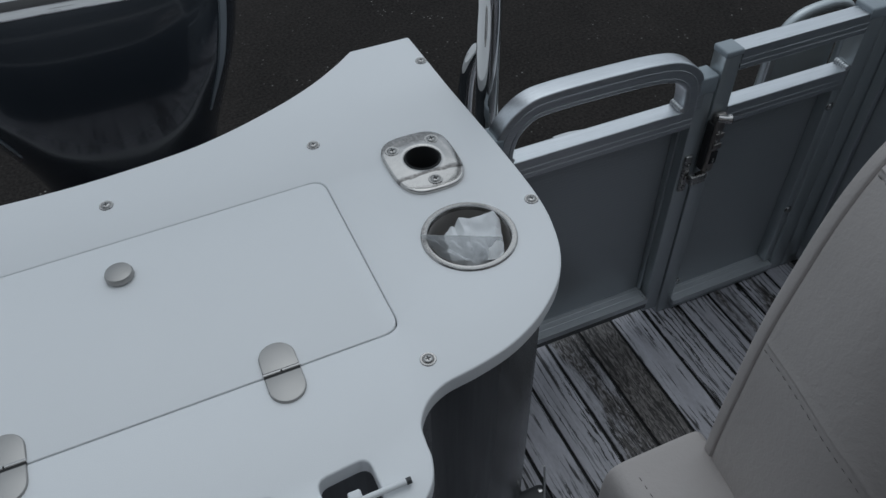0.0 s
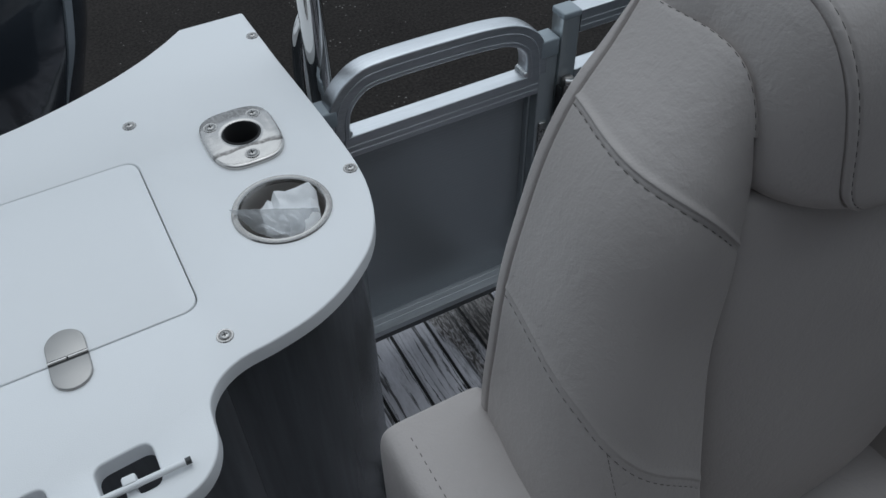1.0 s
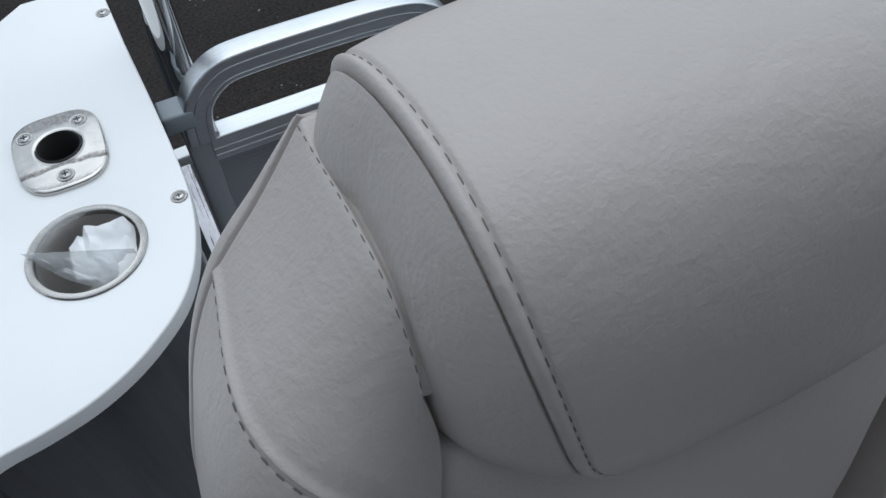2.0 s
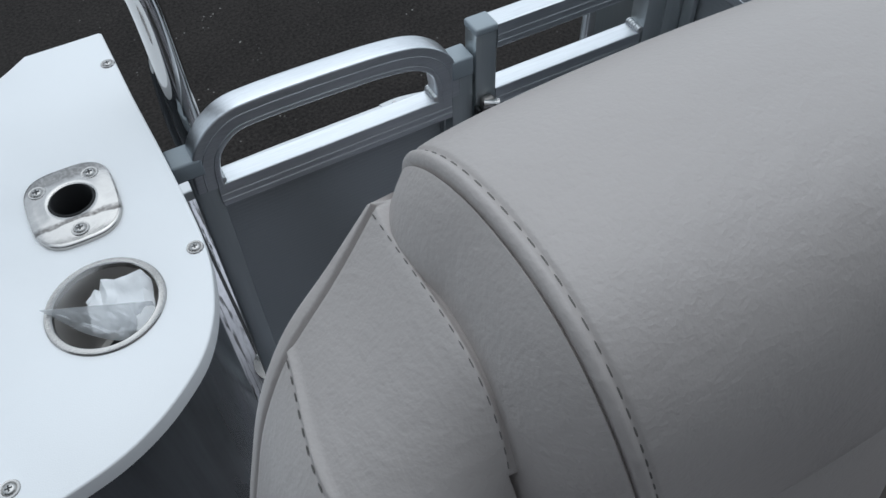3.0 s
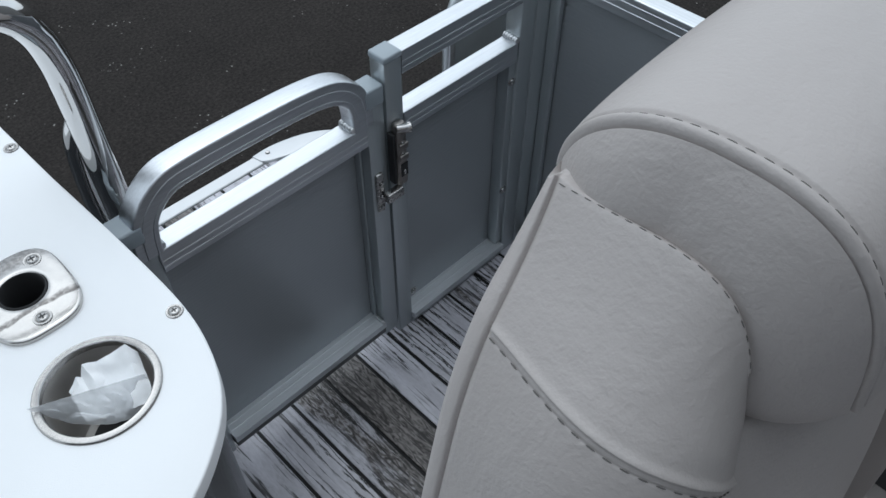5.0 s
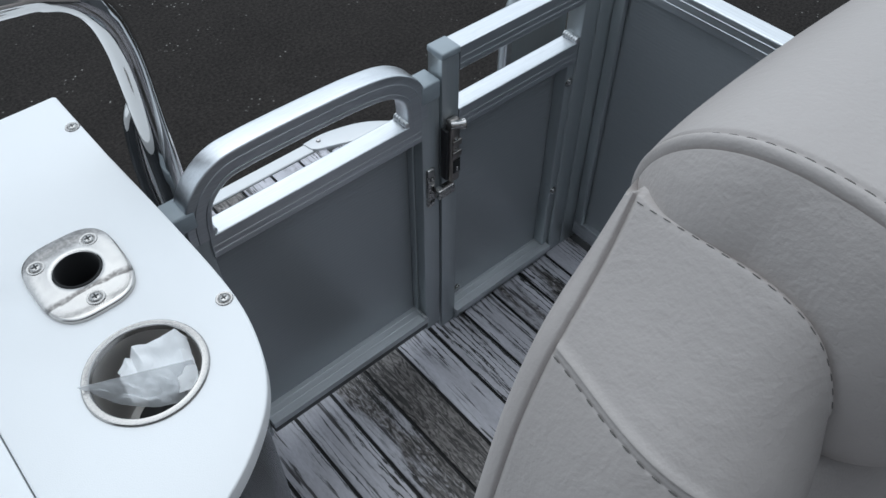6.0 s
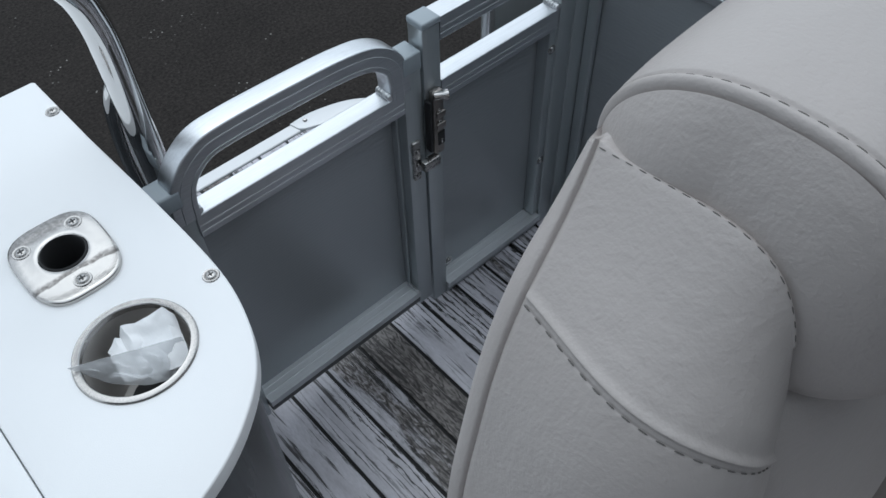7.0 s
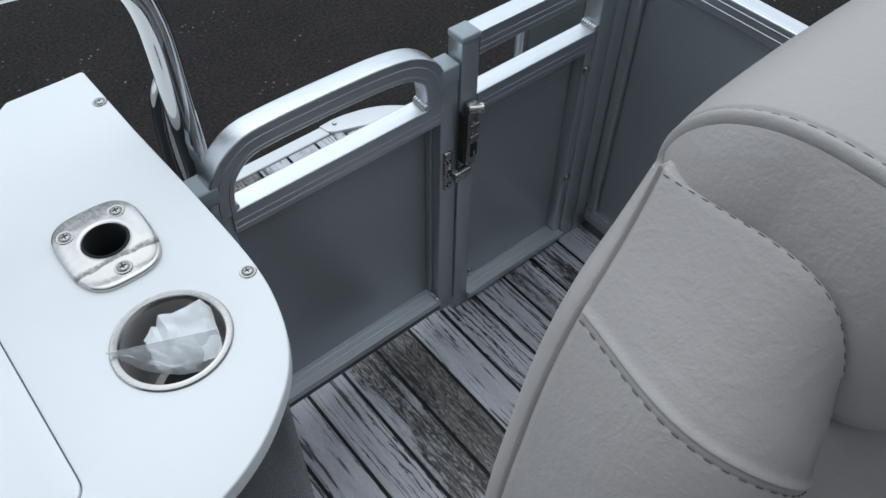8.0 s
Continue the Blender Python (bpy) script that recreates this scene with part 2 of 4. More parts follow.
CHROME = material("mirror_stainless_tube", (0.66, 0.655, 0.65), 0.05, 1.0, vary=0.03, scale=10)
SATIN = material("satin_stainless_steel", (0.38, 0.37, 0.36), 0.42, 1.0, vary=0.05, scale=30, bump=0.05, bump_scale=900)
RIMM = material("brushed_steel_rim", (0.40, 0.39, 0.38), 0.24, 1.0, vary=0.12, scale=60, bump=0.06, bump_scale=300)
CUPM = material("drawn_steel_cup", (0.60, 0.58, 0.56), 0.42, 0.8, vary=0.06, scale=30, bump=0.05, bump_scale=400)
BLACK = material("black_rubber", (0.012, 0.012, 0.013), 0.55, vary=0.3, scale=40)
COWL = material("gloss_black_cowl", (0.025, 0.030, 0.038), 0.22, vary=0.3, scale=3, coat=0.6)
COWL_TRIM = material("silver_cowl_trim", (0.30, 0.33, 0.36), 0.35, 0.4, vary=0.05, scale=10)
BODY = material("dark_grey_console_sheet", (0.065, 0.071, 0.078), 0.24, 0.10, vary=0.5, scale=22, bump=0.16, bump_scale=90, stretch=(1, 1, 0.05), fine=0.8)
VINYL = vinyl_material()
BRONZE = material("dark_bronze_steel", (0.27, 0.25, 0.235), 0.30, 1.0, vary=0.25, scale=70, bump=0.06, bump_scale=300)
SCREWM = material("stainless_screw", (0.42, 0.41, 0.40), 0.28, 1.0, vary=0.2, scale=200)
THREAD = material("grey_thread", (0.13, 0.122, 0.115), 0.8, vary=0.2, scale=300)
BAG = material("clear_plastic_bag", (0.80, 0.82, 0.84), 0.20, vary=0.08, scale=60, bump=0.3, bump_scale=120)
BAG.node_tree.nodes["Principled BSDF"].inputs["Alpha"].default_value = 0.38
PAPER = material("white_paper", (0.90, 0.91, 0.92), 0.6, vary=0.05, scale=60, bump=0.3, bump_scale=90)
CABLE = material("white_cable", (0.7, 0.7, 0.7), 0.4)
PLASTIC = material("dark_grey_plastic", (0.045, 0.047, 0.05), 0.45, vary=0.1, scale=60)
TRIMW = material("painted_deck_trim", (0.62, 0.63, 0.64), 0.4, 0.3, vary=0.06, scale=14)
PONTOON = material("mill_aluminium", (0.6, 0.61, 0.62), 0.45, 1.0, vary=0.1, scale=5)
SEAM_GAP = material("black_joint", (0.010, 0.010, 0.011), 0.7, vary=0.3, scale=60)
WALLM = material("grey_render_wall", (0.17, 0.17, 0.17), 0.9, vary=0.15, scale=1.5, bump=0.3, bump_scale=60)


def panel_material():
    """Painted aluminium skin with fine level ribs and a soft mirror sheen."""
    m = bpy.data.materials.new("ribbed_grey_panel")
    m.use_nodes = True
    n, l = m.node_tree.nodes, m.node_tree.links
    p = n["Principled BSDF"]
    p.inputs["Roughness"].default_value, p.inputs["Metallic"].default_value = 0.30, 0.42
    where = n.new("ShaderNodeTexCoord")
    tone = n.new("ShaderNodeTexNoise")
    tone.inputs["Scale"].default_value, tone.inputs["Detail"].default_value = 3.0, 1.0
    l.new(where.outputs["Object"], tone.inputs["Vector"])
    mix = n.new("ShaderNodeMix")
    mix.data_type = "RGBA"
    mix.inputs["A"].default_value, mix.inputs["B"].default_value = (0.330, 0.350, 0.368, 1), (0.390, 0.413, 0.432, 1)
    l.new(tone.outputs["Fac"], mix.inputs["Factor"])
    l.new(mix.outputs["Result"], p.inputs["Base Color"])
    w = n.new("ShaderNodeTexWave")
    w.bands_direction = "Z"
    w.inputs["Scale"].default_value = 50.0
    l.new(where.outputs["Object"], w.inputs["Vector"])
    b = n.new("ShaderNodeBump")
    b.inputs["Strength"].default_value, b.inputs["Distance"].default_value = 0.24, 0.001
    l.new(w.outputs["Fac"], b.inputs["Height"])
    l.new(b.outputs["Normal"], p.inputs["Normal"])
    return m


PANEL = panel_material()


def plank_material(name, pale, dark, streak, brown):
    """Printed weathered wood, its grain along y; each plank takes its own stretch of the print."""
    m = bpy.data.materials.new(name)
    m.use_nodes = True
    n, l = m.node_tree.nodes, m.node_tree.links
    p = n["Principled BSDF"]
    p.inputs["Roughness"].default_value = 0.5
    where, info = n.new("ShaderNodeTexCoord"), n.new("ShaderNodeObjectInfo")
    shift = n.new("ShaderNodeVectorMath")
    shift.operation = "MULTIPLY_ADD"
    shift.inputs[0].default_value = (3.7, 9.1, 5.3)
    l.new(info.outputs["Random"], shift.inputs[1])
    l.new(where.outputs["Object"], shift.inputs[2])

    def noise_at(scale, sx, sy, detail, distort=0.0):
        mp = n.new("ShaderNodeMapping")
        mp.inputs["Scale"].default_value = (sx, sy, 1)
        l.new(shift.outputs[0], mp.inputs["Vector"])
        t = n.new("ShaderNodeTexNoise")
        t.inputs["Scale"].default_value, t.inputs["Detail"].default_value = scale, detail
        t.inputs["Distortion"].default_value = distort
        l.new(mp.outputs["Vector"], t.inputs["Vector"])
        return t.outputs["Fac"]

    def ramp(value, *stops):
        r = n.new("ShaderNodeValToRGB")
        while len(r.color_ramp.elements) < len(stops):
            r.color_ramp.elements.new(0.5)
        for e, (at, c) in zip(r.color_ramp.elements, stops):
            e.position, e.color = at, (c, c, c, 1)
        l.new(value, r.inputs["Fac"])
        return r.outputs["Color"]

    def blend(fac, a, b):
        x = n.new("ShaderNodeMix")
        x.data_type = "RGBA"
        l.new(fac, x.inputs["Factor"])
        for key, v in (("A", a), ("B", b)):
            if isinstance(v, tuple):
                x.inputs[key].default_value = (*v, 1)
            else:
                l.new(v, x.inputs[key])
        return x.outputs["Result"]

    def math_node(op, a, b):
        x = n.new("ShaderNodeMath")
        x.operation, x.use_clamp = op, op == "ADD"
        for k, v in enumerate((a, b)):
            if isinstance(v, float):
                x.inputs[k].default_value = v
            else:
                l.new(v, x.inputs[k])
        return x.outputs[0]

    tone = ramp(noise_at(5.0, 5.0, 1.0, 5.0, 0.6), (0.30, 0.0), (0.70, 1.0))
    base = blend(tone, dark, pale)
    hairs = ramp(noise_at(52.0, 3.0, 0.75, 5.0, 1.6), (0.36, 0.0), (0.64, 1.0))
    # brown fields, broken up by their own hair grain
    field = ramp(noise_at(2.6, 5.5, 1.0, 3.0, 1.2), (0.50 - brown, 0.0), (0.66 - brown, 1.0))
    rough_edge = math_node("MULTIPLY", math_node("SUBTRACT", 0.55, hairs), 0.9)
    patch = math_node("MULTIPLY", math_node("ADD", field, rough_edge), field)
    mixed = blend(patch, base, blend(hairs, (0.030, 0.026, 0.025), (0.25, 0.23, 0.22)))
    mp = n.new("ShaderNodeMapping")
    mp.inputs["Scale"].default_value = (1.0, 0.10, 1.0)
    l.new(shift.outputs[0], mp.inputs["Vector"])
    wave = n.new("ShaderNodeTexWave")
    wave.bands_direction = "X"
    wave.inputs["Scale"].default_value, wave.inputs["Distortion"].default_value = 30.0, 14.0
    wave.inputs["Detail"].default_value, wave.inputs["Detail Scale"].default_value, wave.inputs["Detail Roughness"].default_value = 8.0, 0.9, 0.72
    l.new(mp.outputs["Vector"], wave.inputs["Vector"])
    lines = ramp(wave.outputs["Fac"], (0.05, 1.0), (0.10 + streak, 0.0))
    where_lines = ramp(noise_at(9.0, 2.2, 0.35, 3.0, 0.5), (0.44, 0.0), (0.59, 1.0))
    cut = n.new("ShaderNodeMath")
    cut.operation = "MULTIPLY"
    l.new(lines, cut.inputs[0])
    l.new(where_lines, cut.inputs[1])
    strokes = ramp(noise_at(34.0, 3.4, 0.22, 7.0, 0.3), (0.585, 0.0), (0.64, 0.9))
    dust = ramp(noise_at(160.0, 2.0, 0.6, 2.0), (0.25, 0.84), (0.75, 1.0))
    tint = n.new("ShaderNodeMix")
    tint.data_type, tint.blend_type = "RGBA", "MULTIPLY"
    tint.inputs["Factor"].default_value = 1.0
    l.new(mixed, tint.inputs["A"])
    l.new(dust, tint.inputs["B"])
    done = blend(cut.outputs[0], blend(strokes, tint.outputs["Result"], (0.020, 0.018, 0.018)), (0.014, 0.013, 0.013))
    l.new(done, p.inputs["Base Color"])
    b = n.new("ShaderNodeBump")
    b.inputs["Strength"].default_value, b.inputs["Distance"].default_value = 0.25, 0.001
    l.new(hairs, b.inputs["Height"])
    l.new(b.outputs["Normal"], p.inputs["Normal"])
    return m


PLANK = plank_material("weathered_grey_plank", (0.66, 0.65, 0.70), (0.46, 0.45, 0.49), 0.10, -0.04)
PLANK_DARK = plank_material("dark_brown_plank", (0.36, 0.34, 0.34), (0.16, 0.145, 0.14), 0.05, 0.3)
PLANK_HALF = plank_material("swirled_plank", (0.66, 0.65, 0.70), (0.43, 0.42, 0.46), 0.08, 0.10)


def asphalt_material():
    m = material("dark_asphalt", (0.0225, 0.0198, 0.0182), 0.95, vary=0.75, scale=1.6, bump=0.30, bump_scale=60, fine=3.2, detail=12.0)
    for tex in [x for x in m.node_tree.nodes if x.bl_idname == "ShaderNodeTexNoise"]:
        tex.inputs["Detail"].default_value, tex.inputs["Roughness"].default_value = 12.0, 0.78
    m.node_tree.nodes["Principled BSDF"].inputs["Specular IOR Level"].default_value = 0.15
    n, l = m.node_tree.nodes, m.node_tree.links
    p = n["Principled BSDF"]
    where = n.new("ShaderNodeTexCoord")
    v = n.new("ShaderNodeTexVoronoi")
    v.inputs["Scale"].default_value = 30.0
    l.new(where.outputs["Object"], v.inputs["Vector"])
    r = n.new("ShaderNodeValToRGB")
    r.color_ramp.elements[0].position, r.color_ramp.elements[0].color = 0.09, (1, 1, 1, 1)
    r.color_ramp.elements[1].position, r.color_ramp.elements[1].color = 0.16, (0, 0, 0, 1)
    l.new(v.outputs["Distance"], r.inputs["Fac"])
    keep = n.new("ShaderNodeTexNoise")
    keep.inputs["Scale"].default_value = 7.0
    l.new(where.outputs["Object"], keep.inputs["Vector"])
    k = n.new("ShaderNodeValToRGB")
    k.color_ramp.elements[0].position, k.color_ramp.elements[1].position = 0.56, 0.70
    l.new(keep.outputs["Fac"], k.inputs["Fac"])
    mul = n.new("ShaderNodeMath")
    mul.operation = "MULTIPLY"
    l.new(r.outputs["Color"], mul.inputs[0])
    l.new(k.outputs["Color"], mul.inputs[1])
    old = p.inputs["Base Color"].links[0].from_socket
    x = n.new("ShaderNodeMix")
    x.data_type = "RGBA"
    x.inputs["B"].default_value = (0.30, 0.29, 0.27, 1)
    l.new(mul.outputs[0], x.inputs["Factor"])
    l.new(old, x.inputs["A"])
    l.new(x.outputs["Result"], p.inputs["Base Color"])
    return m


ASPHALT = asphalt_material()

# ---------------------------------------------------------------- ground and boat hull
GROUND = -1.2
bm = bmesh.new()
bmesh.ops.create_grid(bm, x_segments=2, y_segments=2, size=400.0)
for v in bm.verts:
    v.co.z = GROUND
single("ground", bm, ASPHALT, "dark damp asphalt yard with scattered pale specks", "ground", kind="structure")

# plain unseen wall ahead of the bow, added to block light on forward faces
single("light_block_south", block((-9, -2.7, GROUND), (9, -2.4, 3.25), 0.01), WALLM, "plain grey unseen wall added to block light from ahead", "wall", kind="structure")

# second unseen wall, added to weaken the light from the west
single("light_block_west", block((-2.6, -2.39, GROUND), (-2.3, -0.25, 2.9), 0.01), WALLM, "plain grey unseen wall added to block light from the west", "wall", kind="structure")

# pontoons on blocks that carry the deck
for x in (-1.35, 0.35):
    pontoon = thing("pontoon", (x, -1.5, GROUND), "round aluminium pontoon tube on timber blocks under the deck", "pontoon", "pontoons under the deck")
    part("tube", sweep([(x, -2.2, -0.50), (x, 0.10, -0.50), (x, 0.25, -0.50)], circle(0.36, 28), (1, 0, 0)), PONTOON, pontoon)
    part("bracket", block((x - 0.12, -2.2, -0.2), (x + 0.12, 0.2, -0.06), 0.01), PONTOON, pontoon)
    for y in (-1.9, -0.4):
        part("support_block", block((x - 0.3, y - 0.15, GROUND), (x + 0.3, y + 0.15, -0.82), 0.01), WALLM, pontoon)

H = 0.601  # top of the console
TUBE = 0.030  # fence posts
RAIL = 0.030  # fence rails, front to back


# ---------------------------------------------------------------- deck floor
floor = thing("floor", (0, -1, 0), "deck of grey weathered wood-print planks with black joints", "floor", kind="structure")
part("deck_board", block((-1.75, -2.25, -0.06), (0.80, 0.520, -0.0035), 0.002), SEAM_GAP, floor)

bm = bmesh.new()
trim_path = [(-1.75, 0.520, -0.012), (-0.6, 0.530, -0.012), (-0.1, 0.552, -0.012), (0.1, 0.562, -0.012), (0.25, 0.5655, -0.012), (0.509, 0.5665, -0.012)]
sweep(trim_path, [(-0.0165, -0.03), (0.0165, -0.03), (0.0165, 0.013), (0.0145, 0.015), (-0.0145, 0.015), (-0.0165, 0.013)], (0, 0, 1), bm)
single("trim", bm, TRIMW, "pale painted metal edge trim along the rear deck", "trim", kind="structure")


def corner_trim():
    """Wide rounded corner plate of the rear deck."""
    outer = smooth_path([(0.503, 0.583, 0), (0.54, 0.585, 0), (0.58, 0.580, 0), (0.633, 0.565, 0), (0.679, 0.539, 0), (0.735, 0.485, 0), (0.78, 0.41, 0), (0.80, 0.33, 0)], 6)
    inner = smooth_path([(0.76, 0.33, 0), (0.735, 0.40, 0), (0.69, 0.455, 0), (0.64, 0.495, 0), (0.591, 0.520, 0), (0.548, 0.5365, 0), (0.522, 0.546, 0), (0.508, 0.557, 0)], 6)
    ob = thing("corner_trim", (0.6, 0.5, 0), "pale rounded metal corner plate screwed to the rear deck", "trim", kind="structure")
    part("plate", plate([(p.x, p.y) for p in outer + inner], [], -0.03, 0.006, 0.002), TRIMW, ob)
    part("screw", lathe([(0.0, 0.004), (0.004, 0.0035), (0.0055, 0.0015), (0.006, 0.0)], 12), STEEL, ob, at=(0.5355, 0.569, 0.006))


corner_trim()

# ---------------------------------------------------------------- fence and gate


def ribs(b, lines=(0.0085, -0.0015)):
    """Two fine raised lines along a rail's face at b; they run from below upward."""
    return [q for at in lines for q in ((at + 0.0009, b), (at, b - 0.0007), (at - 0.0009, b))]


def rail_profile(h=TUBE, d=TUBE, r=0.0018, lines=(0.0085, -0.0015)):
    """Square tube, front at b = -d/2, with two fine ribs on the front; a runs across (down is plus)."""
    a, b = h / 2, d / 2
    k = 0.29 * r
    return [(a, b - r), (a, -b + r), (a - k, -b + k), (a - r, -b), *ribs(-b, lines), (-a + r, -b), (-a + k, -b + k), (-a, -b + r), (-a, b - r), (-a + k, b - k), (-a + r, b), (a - r, b), (a - k, b - k)]


def loop_profile(h=0.0345, d=0.030, r=0.0030):
    """Bullet-nosed tube: its outer edges widely rounded, the inner ones tight."""
    a, b = h / 2, d / 2
    nose = [(-a + r - r * math.sin(math.pi / 2 * k / 6), -b + r - r * math.cos(math.pi / 2 * k / 6)) for k in range(7)]
    nose += [(p, -q) for p, q in nose[::-1]]
    return [(a, b - 0.003), (a, -b + 0.003), (a - 0.001, -b + 0.001), (a - 0.003, -b), *ribs(-b, (0.0095, -0.0045)), *nose, (a - 0.003, b), (a - 0.001, b - 0.001)]


def rail(path, mat, parent, name="rail", side=(0, 1, 0), h=0.0365, d=RAIL, lines=(0.0085, -0.0015)):
    return part(name, sweep(path, rail_profile(h, d, lines=lines), side), mat, parent, angle=16)


def weld(at, parent, size=0.006):
    """A short lumpy bead across a joint."""
    rng = random.Random(int(abs(at[0]) * 1000) + int(at[2] * 999))
    path = [Vector(at) + Vector((0, (k / 24 - 0.5) * RAIL * 0.98, 0)) for k in range(25)]
    lumps = [(0.72 + 0.28 * abs(math.sin(k * 0.78 + rng.uniform(-0.2, 0.2)))) * (0.5 if k in (0, 24) else 1.0) for k in range(25)]
    bm = sweep(path, circle(size, 12), (0, 0, 1), scale=lumps)
    return part("weld", bm, WELD, parent, "rough shiny weld bead", angle=60)


def cap(x, z, parent, y=TUBE / 2, w=TUBE, skirt=0.007):
    bm = block((x - w / 2 - 0.0015, y - w / 2 - 0.0015, z - skirt), (x + w / 2 + 0.0015, y + w / 2 + 0.0015, z + 0.004), 0.003, 3)
    return part("post_cap", bm, CAP, parent, "grey plastic cap")


BOLT = finish("bolt", lathe([(0.0, 0.0045), (0.003, 0.0042), (0.005, 0.0028), (0.0055, 0.0), (0.0085, 0.0), (0.0085, -0.001)], 14), STEEL)
TURN_FRONT = Matrix.Rotation(radians(90), 4, "X")  # local z to the front, minus y


def bolt(x, y, z, parent):
    return part("bolt", BOLT, STEEL, parent, at=Matrix.Translation((x, y, z)) @ TURN_FRONT)


def ledge(x0, x1, z0, z1, back):
    """The foot rail's flat ledge, with a proud front lip and two fine lines along it."""
    top = [(-z1, back), (-z0, back), (-z0, -0.0055), (-z0 - 0.002, -0.007), (-z1 - 0.0004, -0.007), (-z1 - 0.0010, -0.0066), (-z1 - 0.0010, -0.0048), (-z1, -0.0040)]
    for y in (0.010, 0.022):
        top += [(-z1, y - 0.0011), (-z1 - 0.0007, y), (-z1, y + 0.0011)]
    return sweep([(x0, 0, 0), (x1, 0, 0)], top, (0, 1, 0))


def gate():
    ob = thing("gate", (0.21, 0.016, 0.0), "low aluminium boat gate with arched hand loop and grey panel", "gate")
    yc = RAIL / 2
    rail([(0.055, yc, 0.4915), (0.378, yc, 0.4915)], ALU, ob, "middle_rail")
    part("bottom_rail", ledge(0.057, 0.3775, 0.0538, 0.0675, 0.0302), LEDGE, ob, angle=16)
    # the aluminium's shaded lower front, its shade put into a dark colour
    part("foot_shade_edge", block((0.057, -0.0055, 0.040), (0.3775, 0.022, 0.0532), 0.002), FOOT_SHADE, ob, "lower edge under the gate, coloured dark grey for shade")
    part("latch_post", block((0.378, 0.0, 0.022), (0.410, TUBE, 0.560), 0.003), ALU_Z, ob)
    cap(0.394, 0.560, ob, skirt=0.026)
    part("hinge_post", block((0.026, 0.003, 0.022), (0.056, TUBE + 0.001, 0.552), 0.003), ALU_Z, ob)
    part("hinge_cap", block((0.010, -0.002, 0.535), (0.048, TUBE + 0.004, 0.562), 0.004, 3), CAP, ob, "grey plastic cap")
    part("panel", block((0.052, 0.0305, 0.064), (0.380, 0.0350, 0.484), 0.0), PANEL, ob)
    part("side_bead", block((0.3735, 0.018, 0.0685), (0.378, 0.0303, 0.473), 0.0015), ALU_Z, ob)
    loop = smooth_path([(x, yc - 0.0008, z) for x, z in ((0.046, 0.508), (0.048, 0.536), (0.055, 0.561), (0.071, 0.5815), (0.094, 0.5955), (0.125, 0.5990), (0.170, 0.5995), (0.230, 0.5985), (0.280, 0.5965), (0.320, 0.5915), (0.345, 0.5815), (0.364, 0.5640), (0.372, 0.5400), (0.374, 0.508))], 6)
    part("hand_loop", sweep(loop, loop_profile(), (0, 1, 0)), ALU, ob, angle=24)
    weld((0.357, yc, 0.513), ob, 0.006)
    weld((0.061, yc, 0.514), ob, 0.007)
    weld((0.373, 0.006, 0.069), ob, 0.003)
    catch = part("catch_plate", block((0.3830, -0.006, 0.340), (0.3975, 0.001, 0.416), 0.0035, 3), SCREWM, ob, "stainless catch plate with screws")
    for z in (0.352, 0.372, 0.398):
        part("screw", BOLT, STEEL, catch, at=Matrix.Translation((0.3905, -0.006, z)) @ TURN_FRONT @ Matrix.Scale(0.55, 4))
    part("catch_hook", block((0.392, -0.020, 0.362), (0.424, -0.007, 0.380), 0.003), SCREWM, ob)


gate()


